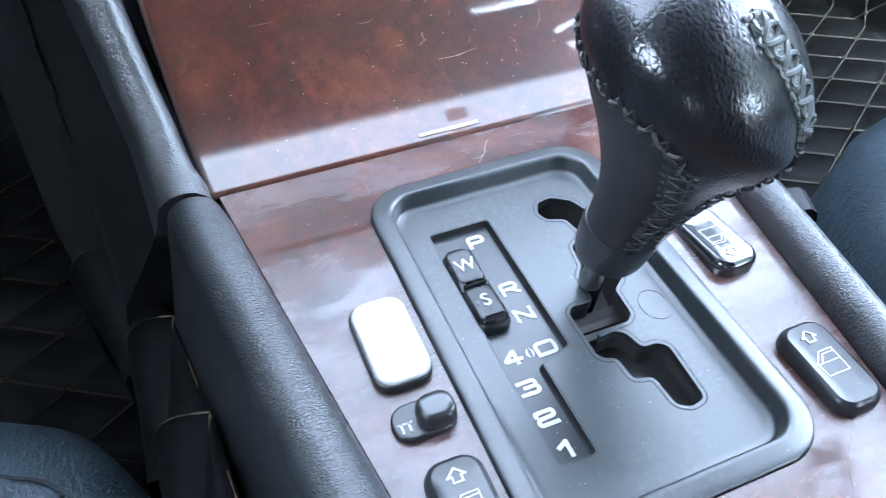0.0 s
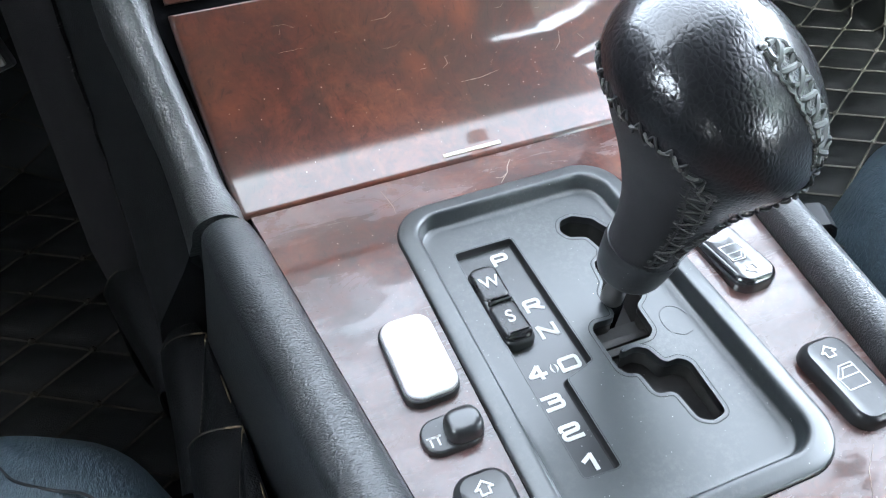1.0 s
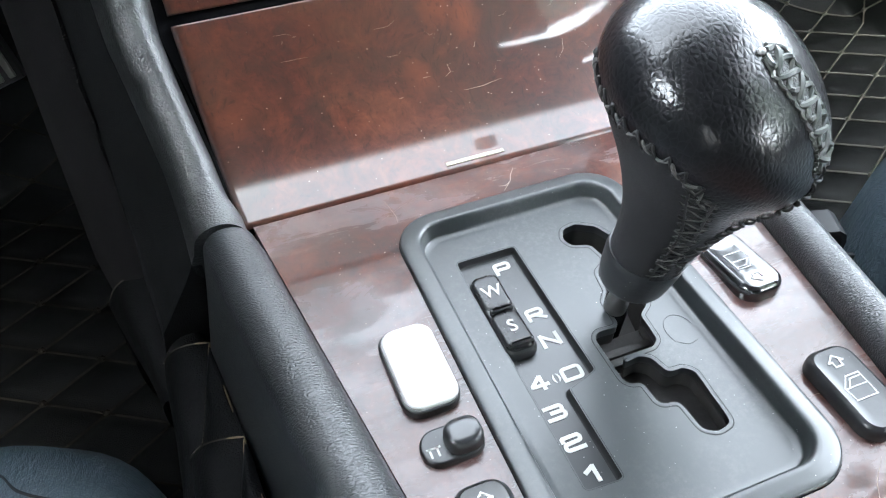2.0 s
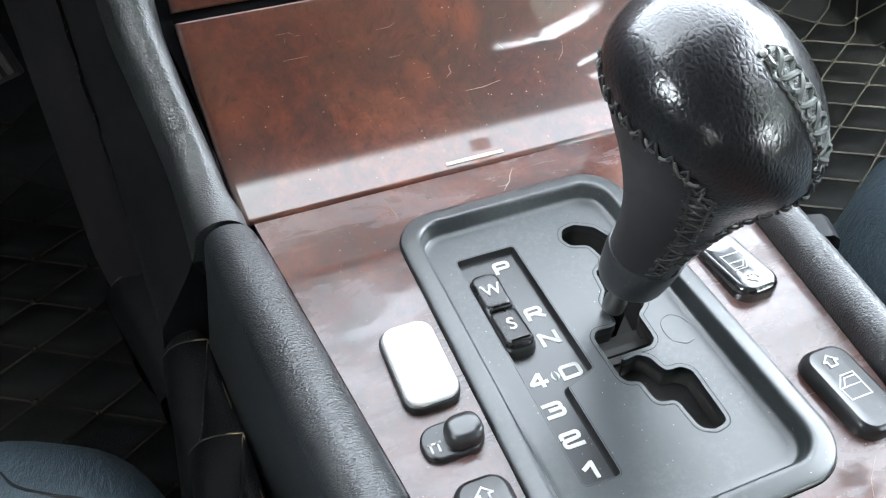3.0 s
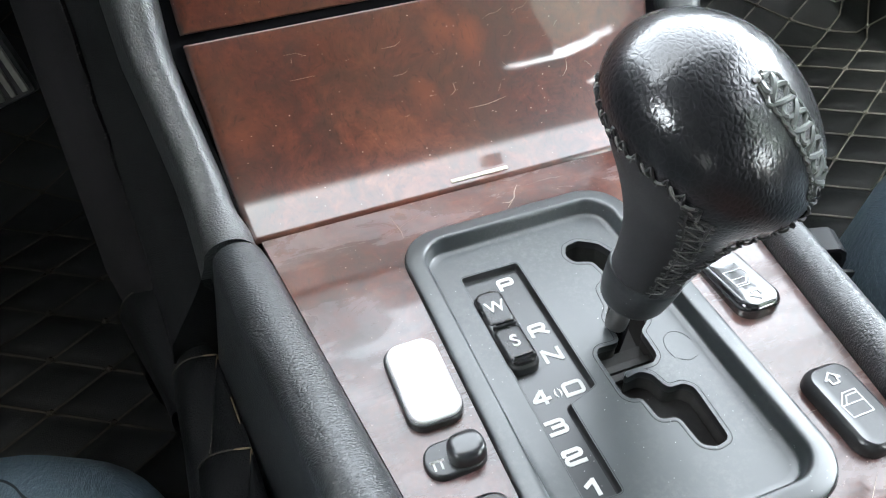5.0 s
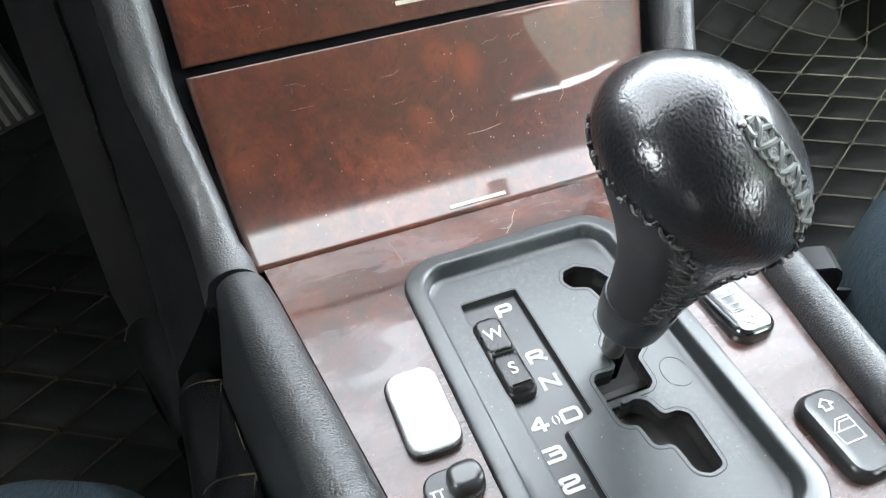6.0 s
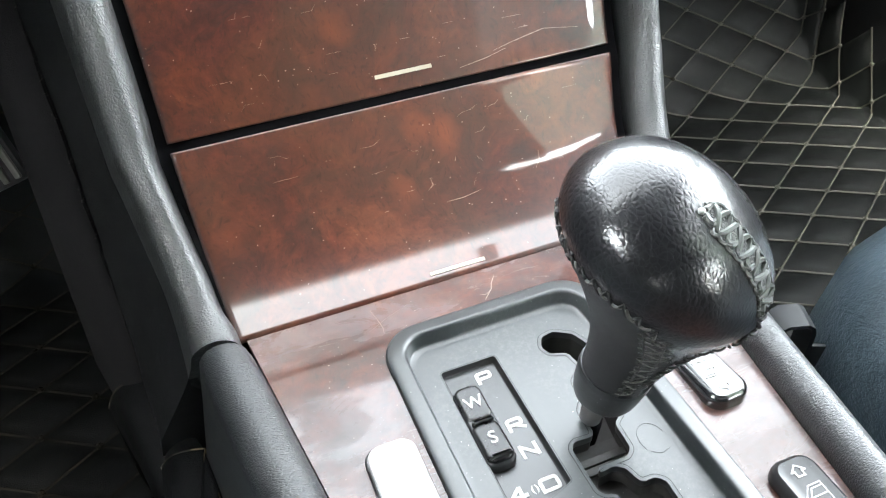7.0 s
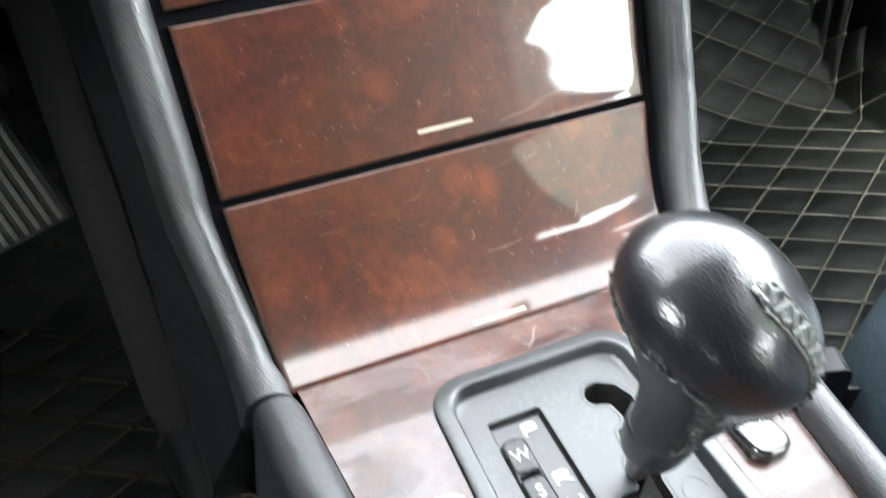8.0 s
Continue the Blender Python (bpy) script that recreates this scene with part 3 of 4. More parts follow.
S2, S3 = height_at(0.0598), height_at(0.1285)
S4, S5 = height_at(0.1360), height_at(0.2000)

bm = bmesh.new()
loft(bm, [[(CX + sx * (stack_half(along(s)[0].y) + 0.006), along(s)[0].x - along(s)[1].x * d, along(s)[0].y - along(s)[1].y * d)
           for sx, d in ((-1, 0.0045), (1, 0.0045), (1, 0.05), (-1, 0.05))] for s in [0.002 + S5 * k / 30 for k in range(31)]], True, True, True)
stack = thing("centre_stack", "black centre stack carcass behind wooden covers", "dashboard")
part("carcass", bm, GAP_RUBBER, stack)


def mark_line(parent, x0, x1, s, lift):
    bm = bmesh.new()
    rings = []
    for d in (-0.0009, 0.0009):
        p, n = along(s + d)
        rings.append([(x, p.x + n.x * h, p.y + n.y * h) for x, h in ((x0, lift), (x1, lift), (x1, lift + 0.00045), (x0, lift + 0.00045))])
    loft(bm, rings, True, True, True)
    part("pull_mark", bm, INSERT, parent, "pale raised pull mark")


covers = []
for name, a, b, label in (("storage_cover", 0.0, S1, "closed burl wood cover with pale mark and bright lip"),
                          ("ashtray_cover", S2, S3, "closed burl wood ashtray cover with pale mark"),
                          ("upper_cover", S4, S5, "burl wood panel at the top of the stack")):
    t = thing(name, label, "cover", "wooden stack covers")
    bm = bmesh.new()
    cover(bm, a, b, 0.0028 if a == 0 else 0.0010)
    part("veneer", bm, WOOD, t)
    covers.append(t)
mark_line(covers[0], -0.0140, 0.0130, 0.0046, 0.0)
mark_line(covers[1], -0.0120, 0.0160, S2 + 0.0085, 0.0)


def stack_roll(side):
    s = 1 if side == "right" else -1
    bm = bmesh.new()
    rings, trim = [], []
    for k in range(60):
        q = -0.004 + (LEN[-1] - 0.002) * k / 59
        p, n = along(max(q, 0.0))
        if q < 0:
            p = p + Vector((q, 0))
        blend = min(max(q / 0.10, 0), 1)
        w = roll_half(p.y) + 0.0100 + (0.0074 if s > 0 else 0.0016) * blend
        sink = 0.002 - 0.004 * blend
        if s < 0:
            # the padded roll, then its shaded flank, coloured darker, down to the carpeted lip
            slim = 0.0044 + 0.0024 * math.sin(math.pi * min(max(q / 0.105, 0), 1))
            slim *= min(max((q + 0.004) / 0.02, 0.4), 1)
            prof = [(slim - 0.0110, -0.030), (slim - 0.0116, -0.010)]
            for a in range(180, 14, -13):
                c, d = math.cos(radians(a)), math.sin(radians(a))
                prof.append(((0.0116 - slim if c < 0 else 0.0116) * c, 0.0125 * d))
            k2 = 1.0 + 0.16 * min(max(q / 0.05, 0), 1)
            prof += [(0.0122, -0.002), (0.0118 + 0.0028 * k2, -0.009), (0.0118 + 0.0028 * k2, -0.014), (0.008, -0.030)]
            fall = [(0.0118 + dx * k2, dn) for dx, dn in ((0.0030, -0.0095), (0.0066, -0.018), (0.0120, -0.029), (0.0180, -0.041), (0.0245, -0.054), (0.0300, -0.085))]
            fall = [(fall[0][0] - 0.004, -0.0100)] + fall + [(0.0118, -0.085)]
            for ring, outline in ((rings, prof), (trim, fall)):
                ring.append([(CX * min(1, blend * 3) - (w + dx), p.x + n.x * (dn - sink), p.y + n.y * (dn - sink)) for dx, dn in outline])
            continue
        ring = []
        for j in range(20):
            a = 2 * math.pi * j / 20
            dx, dn = (0.0116 - 0.0034 * blend) * math.cos(a), 0.0125 * math.sin(a)
            if dn < 0:
                dn *= 2.2
            ring.append((CX * min(1, blend * 3) + w + dx, p.x + n.x * (dn - sink), p.y + n.y * (dn - sink)))
        rings.append(ring)
    loft(bm, rings, True, True, True)
    roll = part("leather_roll", bm, ROLL_LEATHER, stack, "black grained leather edge roll")
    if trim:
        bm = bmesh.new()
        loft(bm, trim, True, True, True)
        part("shaded_flank", bm, SIDE_SHADE, stack, "flank below the roll, coloured dark for its shade")
    if s > 0:
        st = bmesh.new()
        for k in range(34):
            pts = []
            for d in (0.0, 0.0011, 0.0022):
                q = 0.055 + 0.0033 * k + d
                p, n = along(q)
                blend = min(q / 0.10, 1)
                w = roll_half(p.y) + 0.0100 + 0.0074 * blend - (0.0116 - 0.0034 * blend) * 0.90
                h = 0.0125 * 0.44 - 0.002 + 0.004 * blend + 0.0002
                pts.append((CX + w, p.x + n.x * h, p.y + n.y * h))
            tube(st, pts, 0.00028, 4)
        part("seam_stitching", st, WORN_THREAD, roll, "fine grey stitches along the roll's inner edge")
    return roll


stack_roll("left"), stack_roll("right")
bm = bmesh.new()
rings = []
for k in range(24):
    p, n = along(0.035 + (LEN[-1] - 0.035) * k / 23)
    w = roll_half(p.y)
    rings.append([(CX + w + a, p.x + n.x * h, p.y + n.y * h) for a, h in ((0.020, -0.012), (0.028, -0.014), (0.036, -0.10), (0.012, -0.10))])
loft(bm, rings, True, True, True)
part("stack_flank", bm, CARPET, stack, "black vinyl flank of the stack")

# ---- shift gate ----
gate = thing("shift_gate", "satin black plastic shift gate set in the wooden deck", "gear gate")
FZ = -0.0055


def bezel():
    bm = bmesh.new()
    prof = [(0.0, -0.0030), (0.0, 0.0000), (0.0003, 0.0005), (0.0008, 0.0008), (0.0030, 0.0012), (0.0054, 0.0016), (0.0065, 0.0017),
            (0.0072, 0.0015), (0.0077, 0.0008), (0.0081, -0.0006), (0.0086, -0.0044), (0.0089, -0.0051), (0.0095, -0.0054), (0.0116, FZ)]
    rings = [flat(rounded_rect(0, GATE_Y, GATE_W - 2 * d, GATE_L - 2 * d, 0.0172 - d * 0.80, 14), z) for d, z in prof]
    loft(bm, rings)
    return part("bezel", bm, GATE_PLASTIC, gate, "rounded raised plastic rim", angle=60)


bezel()
bm = bmesh.new()
loft(bm, [flat(rounded_rect(0, GATE_Y, GATE_W + 2 * d, GATE_L + 2 * d, 0.0172 + d, 14), z) for d, z in ((-0.0004, DECK_Z + 0.0004), (0.0002, DECK_Z + 0.0003), (0.0004, DECK_Z - 0.0002))])
part("gasket", bm, GAP_RUBBER, gate, "thin dark joint round the rim")
# the stepped shift slot, corner by corner in millimetres, counter-clockwise
SLOT = [(14.5, -29), (16, -33.5), (23, -36), (24.5, -44), (22.5, -47.5), (18, -50), (16.5, -60), (12.8, -64), (12.4, -76.5), (3.0, -75.8),
        (1.2, -78.5), (1.2, -97), (3.0, -99.6), (6.6, -100), (7.2, -110), (13.8, -111.2), (14.6, -123), (18.5, -125.4), (24.5, -124.5),
        (25.4, -103), (22.5, -100.2), (16.8, -100.2), (14.8, -92.8), (11.5, -90.4), (5.4, -91.2), (6.0, -88.6), (18.0, -88.8), (21.2, -86.5),
        (21.8, -74.5), (27, -71), (28.5, -62), (31.5, -48), (33.5, -36), (30.0, -27.5), (23, -23), (17.0, -24)]


def eased(poly, step, reach):
    """The outline resampled evenly and softened."""
    out, k = [], len(poly)
    for i in range(k):
        a, b = Vector(poly[i]), Vector(poly[(i + 1) % k])
        m = max(1, round((b - a).length / step))
        out += [a.lerp(b, j / m) for j in range(m)]
    n = len(out)
    w = [math.exp(-(j / reach) ** 2) for j in range(-3 * reach, 3 * reach + 1)]
    return [tuple(sum((out[(i + j) % n] * w[j + 3 * reach] for j in range(-3 * reach, 3 * reach + 1)), Vector((0, 0))) / sum(w)) for i in range(n)]


slot = eased(fillet([(x / 1000, y / 1000) for x, y in SLOT], 0.0030, 5), 0.00045, 2)
STRIP = [(-29.8, -25.0), (-29.8, -127.5), (-17.2, -128.2), (-17.2, -93.2), (-5.4, -89.6), (-5.4, -25.0)]
strip = fillet([(x / 1000, y / 1000) for x, y in STRIP], 0.0016, 4)


def gate_plate():
    bm = bmesh.new()
    outer = rounded_rect(0, GATE_Y, GATE_W - 0.0215, GATE_L - 0.0215, 0.0082, 8)
    sheet(bm, outer, [offset(slot, 0.0), strip], FZ, 0.0034)
    return part("gate_plate", bm, GATE_PLASTIC, gate, "dusty satin black plate with stepped slot")


gate_plate()
bm = bmesh.new()
lip = [(0.0, -0.0034), (0.0, -0.0001), (0.00012, 0.00010), (0.0012, 0.00012), (0.00135, 0.00004), (0.00135, -0.0005)]
loft(bm, [flat(offset(slot, d), FZ + z) for d, z in lip])
part("slot_lip", bm, GATE_PLASTIC, gate, angle=25)
bm = bmesh.new()
loft(bm, [flat(offset(slot, d), FZ + z) for d, z in ((0.00135, 0.00006), (0.00168, 0.00006))])
part("slot_groove", bm, DARK_PLASTIC, gate, "thin dark line round the slot")
bm = bmesh.new()
loft(bm, [flat(offset(slot, 0.0003), FZ - 0.0030), flat(offset(slot, 0.0008), FZ - 0.022)])
part("well_wall", bm, WELL_PLASTIC, gate)
bm = bmesh.new()
box(bm, -0.012, 0.040, -0.135, -0.0880, FZ - 0.024, FZ - 0.0100)
box(bm, -0.012, 0.040, -0.097, -0.015, FZ - 0.026, FZ - 0.0215)
part("well_floor", bm, WELL_PLASTIC, gate, "dusty dark well under the slot")
bm = bmesh.new()
for y0, y1, z in ((-0.0805, -0.0745, 0.0090), (-0.0838, -0.0808, 0.0062), (-0.0872, -0.0841, 0.0070)):
    box(bm, -0.002, 0.0240, y0, y1, FZ - z - 0.002, FZ - z, 0.0005)
part("shutter", bm, WELL_PLASTIC, gate, "worn sliding shutter below the slot")

for line in ([(0.0264, -0.0900), (0.0258, -0.0850), (0.0276, -0.0806), (0.0316, -0.0790), (0.0350, -0.0812), (0.0364, -0.0850)],
             [(0.0272, -0.0905), (0.0306, -0.0926), (0.0345, -0.0918)]):
    bm = bmesh.new()
    tube(bm, smooth_path([(x, y, FZ + 0.0001) for x, y in line], 6), 0.00009, 4, True)
    part("hair", bm, HAIR, gate, "fine hair lying on the plate")

# printed strip with the gear letters
bm = bmesh.new()
sheet(bm, offset(strip, -0.0008), [], FZ - 0.0032, 0.001)
indicator = part("indicator_strip", bm, STRIP_PLASTIC, gate, "recessed black strip with white gear letters")
LZ = FZ - 0.0032
# liner over the plate's own wall, darker to give the recess its shade
bm = bmesh.new()
loft(bm, [flat(offset(strip, d), FZ + z) for d, z in ((0.0005, 0.00006), (0.0001, -0.0001), (-0.0002, -0.0005), (-0.0004, -0.0020), (-0.0007, -0.0029), (-0.0012, -0.00314))])
part("strip_wall", bm, DARK_PLASTIC, gate, "wall of the recessed strip, coloured dark for its shade", angle=60)
# wide gear letters: strokes of one width in a unit box, with softened corners
GLYPHS = {"P": [[(0, 0), (0, 1), (0.95, 1), (0.95, 0.40), (0, 0.40)]],
          "R": [[(0, 0), (0, 1), (0.95, 1), (0.95, 0.44), (0, 0.44)], [(0.50, 0.40), (1, 0)]],
          "N": [[(0, 0), (0, 1)], [(0.06, 1), (0.94, 0)], [(1, 0), (1, 1)]],
          "D": [[(0, 0), (0, 1), (1, 1), (1, 0), (0, 0)]],
          "4": [[(0.74, 0), (0.74, 1)], [(0.66, 1), (0, 0.28), (1, 0.28)]],
          "3": [[(0, 1), (0.96, 1), (0.96, 0.53), (0.30, 0.53)], [(0.60, 0.53), (1, 0.53), (1, 0), (0, 0)]],
          "2": [[(0, 0.78), (0, 1), (1, 1), (1, 0.54), (0, 0.48), (0, 0), (1, 0)]],
          "1": [[(0.10, 0.74), (0.50, 1)], [(0.56, 1), (0.56, 0)]]}


def rounded_line(points, r, n=4):
    """An open line with its corners rounded."""
    out = [Vector(points[0])]
    for a, b, c in zip(points, points[1:], points[2:]):
        a, b, c = Vector(a), Vector(b), Vector(c)
        d = min(r, (a - b).length * 0.48, (c - b).length * 0.48)
        p, q = b + (a - b).normalized() * d, b + (c - b).normalized() * d
        out += [(1 - t) ** 2 * p + 2 * t * (1 - t) * b + t * t * q for t in (k / n for k in range(n + 1))]
    return out + [Vector(points[-1])]


def gear_letter(text, x, y, wide, high, bold):
    bm = bmesh.new()
    for i, line in enumerate(GLYPHS[text]):
        pts = rounded_line([(x + (u - 0.5) * (wide - bold), y + (v - 0.5) * (high - bold)) for u, v in line], bold * 0.85)
        rings = []
        for k, p in enumerate(pts):
            a, b = pts[max(k - 1, 0)], pts[min(k + 1, len(pts) - 1)]
            d = (b - a).normalized()
            side = Vector((-d.y, d.x)) * bold / 2
            if k in (0, len(pts) - 1):
                p = p + d * (bold / 2 if k else -bold / 2)
            top = LZ + 0.00022 + 0.00005 * i + 0.00004 * k / len(pts)
            rings.append([(p.x + side.x, p.y + side.y, LZ + 0.00002), (p.x - side.x, p.y - side.y, LZ + 0.00002), (p.x - side.x, p.y - side.y, top), (p.x + side.x, p.y + side.y, top)])
        loft(bm, rings, True, True, True)
    part("letter", bm, LETTER, indicator, angle=30)


for text, x, y in (("P", -13.0, -31.7), ("R", -11.8, -57.7), ("N", -12.2, -70.4), ("D", -11.9, -86.0), ("4", -24.6, -85.8), ("3", -24.5, -98.2), ("2", -24.5, -110.2), ("1", -23.4, -122.2)):
    gear_letter(text, x / 1000, y / 1000, 0.0074 if text != "D" else 0.0080, 0.0061, 0.00142)
bm = bmesh.new()
for e in (-1, 1):
    rings = []
    for k in range(7):
        v = k / 3 - 1
        x, y = -0.01785 + e * (0.0004 + 0.0007 * (1 - v * v)), -0.0860 + 0.0019 * v
        wide = 0.00030 * (1.25 - v * v)
        rings.append([(x - wide, y, LZ), (x + wide, y, LZ), (x + wide, y, LZ + 0.00022), (x - wide, y, LZ + 0.00022)])
    loft(bm, rings, True, True, True)
part("divider_mark", bm, LETTER, indicator)

# ---- mode rocker in the strip ----
rocker = thing("mode_switch", "glossy black rocker switch marked W and S", "switch")
bm = bmesh.new()
dome_pad(bm, -0.0243, -0.0555, 0.0118, 0.0380, 0.0034, LZ - 0.001, FZ + 0.0012, 0.0016)
part("rocker_body", bm, SWITCH_PLASTIC, rocker)
for y, long in ((-0.0455, 0.0172), (-0.0640, 0.0190)):
    bm = bmesh.new()
    dome_pad(bm, -0.0243, y, 0.0112, long, 0.0036, FZ - 0.0005, FZ + 0.0026, 0.0018, 0.0)
    for v in bm.verts:
        if v.co.z > FZ:
            u = (v.co.y - y) / (long / 2)
            v.co.z += 0.0005 * u * (1 if y > -0.05 else -1) - 0.0002
    part("rocker_face", bm, ROCKER_PLASTIC, rocker)
for y in (-0.0549, -0.0712):
    bm = bmesh.new()
    dome_pad(bm, -0.0243, y, 0.0092, 0.0019, 0.0009, FZ + 0.0010, FZ + 0.0035, 0.0008)
    part("rocker_ridge", bm, SWITCH_PLASTIC, rocker)
letter("W", -0.0240, -0.0458, FZ + 0.00245, 0.0054, 0.95, rocker, ICON, 0.008)
letter("S", -0.0240, -0.0634, FZ + 0.00245, 0.0054, 0.95, rocker, ICON, 0.008)

# ---- buttons on the deck ----
button = thing("blank_button", "plain white rectangular button with dark rim on the deck", "button")
bm = bmesh.new()
dome_pad(bm, -0.0623, -0.0710, 0.0197, 0.0354, 0.0062, DECK_Z - 0.002, 0.0022, 0.0008)
part("rim", bm, SWITCH_PLASTIC, button, "black rim")
bm = bmesh.new()
dome_pad(bm, -0.0620, -0.0709, 0.0184, 0.0340, 0.0056, 0.0005, 0.0036, 0.0012, 0.0002)
part("cap", bm, WHITE_PLASTIC, button, "white cap")

mirror = thing("mirror_switch", "small black mirror switch with square knob on the deck", "switch")
bm = bmesh.new()
dome_pad(bm, -0.0622, -0.1008, 0.0205, 0.0128, 0.0060, DECK_Z - 0.002, 0.0016, 0.0010)
part("base", bm, SWITCH_PLASTIC, mirror)
bm = bmesh.new()
rings = []
for w, h, z in ((0.0120, 0.0104, 0.0010), (0.0122, 0.0106, 0.0030), (0.0119, 0.0103, 0.0050), (0.0110, 0.0094, 0.0062), (0.0097, 0.0082, 0.0067), (0.0060, 0.0050, 0.0069), (0.001, 0.001, 0.00695)):
    rings.append(flat(rounded_rect(-0.0586, -0.1012, w, h, min(w, h) * 0.40, 6), z))
loft(bm, rings, True, True, True)
part("knob", bm, HALF_GLOSS, mirror)
bm = bmesh.new()
strokes(bm, [[(-0.0705, -0.1012), (-0.0665, -0.1012)], [(-0.0698, -0.1012), (-0.0698, -0.1040)], [(-0.0674, -0.1012), (-0.0674, -0.1040)]], 0.0007, 0.0016, 0.0018)
part("symbol", bm, ICON, mirror, "pale symbol")


def window_switch(x, y, flip, label, mat=SWITCH_PLASTIC, tip=0.0):
    """A rocker with a dished top; tip raises its arrow-side end."""
    def raised(b):
        return tip * (min(max((b + 0.0100) / 0.0175, 0), 1) - 0.72)

    t = thing("window_switch", label, "switch", "window switches on the deck", at=(x, y, 0))
    if flip:
        t.rotation_euler = (0, 0, math.pi)
    bm = bmesh.new()
    w, h, r = 0.0183, 0.0340, 0.0064
    rings = [flat(rounded_rect(0, 0, w, h, r), DECK_Z - 0.003)]
    for d, z in ((0, 0.0010), (0.0003, 0.0024), (0.0010, 0.0036), (0.0021, 0.0043)):
        rings.append(flat(rounded_rect(0, 0, w - 2 * d, h - 2 * d, r - d), z))
    for k in (0.75, 0.5, 0.25, 0.04):
        p = rounded_rect(0, 0, (w - 0.0042) * k, (h - 0.0042) * (0.35 + 0.65 * k) if k > 0.04 else (h - 0.0042) * 0.3, (r - 0.0021) * k)
        rings.append([(a, b, 0.0043 - 0.0008 * (1 - (b / 0.016) ** 2)) for a, b in p])
    rings = rings[:2] + [[(a, b, c + raised(b)) for a, b, c in ring] for ring in rings[2:]]
    loft(bm, rings, True, True, True)
    part("rocker_body", bm, mat, t)
    for name, lines, wd in (("arrow_icon", [[(-0.0027, 0.0103), (0, 0.0126), (0.0027, 0.0103), (0.0014, 0.0103), (0.0014, 0.0084), (-0.0014, 0.0084), (-0.0014, 0.0103), (-0.0027, 0.0103)]], 0.00060),
                            ("window_icon", [[(-0.0040, -0.0042), (-0.0044, 0.0008), (-0.0010, 0.0046), (0.0040, 0.0046), (0.0040, -0.0042), (-0.0040, -0.0042)],
                                             [(-0.0044, 0.0004), (0.0040, 0.0004)], [(-0.0028, 0.0004), (-0.0004, 0.0034), (0.0040, 0.0034)]], 0.00045)):
        bm = bmesh.new()
        strokes(bm, lines, wd, 0.0, 0.0004)
        for v in bm.verts:
            v.co.z += 0.0034 + 0.0008 * (v.co.y / 0.016) ** 2 + raised(v.co.y)
        part(name, bm, SWITCH_ICON, t, "pale printed icon")
    return t


window_switch(-0.0615, -0.1335, False, "half-gloss black window switch with pale icons beside the gate", HALF_GLOSS)
window_switch(0.0637, -0.1325, False, "black window switch with pale icons, scuffed wood beside it")
window_switch(0.0645, -0.0715, True, "glossy black window switch catching bright window light", GLOSSY_SWITCH, 0.0025)

# ---- gear lever ----
lever = thing("gear_lever", "black leather gear lever with laced seams, standing in the gate", "gear lever")
BASE, HEAD = Vector((0.0150, -0.0690, -0.0080)), Vector((0.0215, -0.0820, 0.0915))
AXIS = (HEAD - BASE).normalized()
SIDE = AXIS.cross(Vector((0, 1, 0))).normalized()      # towards the left of the car
FORE = AXIS.cross(SIDE)                                # ahead
if FORE.y < 0:
    FORE = -FORE


def on_lever(s, r, a):
    """A point s along the axis from the head's middle, at radius r; a = 0 to the left, 90 ahead."""
    out = (SIDE * math.cos(a) + FORE * math.sin(a)) * r
    t = min(max((s + 0.050) / 0.050, 0), 1)
    return HEAD + AXIS * (s - 0.30 * t * t * (3 - 2 * t) * out.dot(LEAN_TO)) + out + LEAN_TO * bulge(s)


KNOB = smooth_path([(0.0280, 0.00001), (0.0268, 0.0080), (0.0238, 0.0155), (0.0186, 0.0234), (0.0102, 0.0303), (0.0012, 0.0333), (-0.006, 0.0325), (-0.014, 0.0290),
                    (-0.024, 0.0240), (-0.035, 0.0197), (-0.046, 0.0162), (-0.057, 0.0140), (-0.0660, 0.0129)], 6)
LEAN_TO = Vector((0.93, -0.36, 0.0))


def bulge(s):
    """The neck's flank swells towards the passenger's side below the head."""
    return 0.0036 * math.exp(-((s + 0.038) / 0.024) ** 2)


def knob_radius(s):
    for p, q in zip(KNOB, KNOB[1:]):
        if q.x <= s <= p.x:
            return p.y + (q.y - p.y) * (p.x - s) / max(p.x - q.x, 1e-9)
    return KNOB[-1].y if s < 0 else 0.0


def revolve(bm, profile, n=72):
    loft(bm, [[on_lever(s, r, 2 * math.pi * k / n) for k in range(n)] for s, r in profile], True, True, True)


N_TURN = 180
FINE = [(p.x, p.y) for p in smooth_path([(p.x, p.y, 0) for p in KNOB], 2)]


def neck_edge(s):
    """Where, in degrees, the smooth side panel meets the grained cover."""
    return 306 - 6 * min(max((-s - 0.012) / 0.043, 0), 1)


def in_side_panel(s, a):
    return s < -0.0055 and (a > neck_edge(s) or a < 110)


grain, side_panel = bmesh.new(), bmesh.new()
for (s0, r0), (s1, r1) in zip(FINE, FINE[1:]):
    for k in range(N_TURN):
        a0, a1 = (2 * math.pi * q / N_TURN for q in (k, k + 1))
        target = side_panel if in_side_panel((s0 + s1) / 2, math.degrees((a0 + a1) / 2)) else grain
        sink = -0.0007 if target is side_panel else 0.0
        target.faces.new([target.verts.new(on_lever(s, r + sink, a)) for s, r, a in ((s0, r0, a0), (s0, r0, a1), (s1, r1, a1), (s1, r1, a0))])
head = part("head", grain, KNOB_LEATHER, lever, "shiny grained black leather head", angle=80)
part("side_panel", side_panel, NECK_LEATHER, lever, "smooth matt leather side panel", angle=80)


def on_cover(s, a, lift):
    return on_lever(s, knob_radius(s) + lift, radians(a))


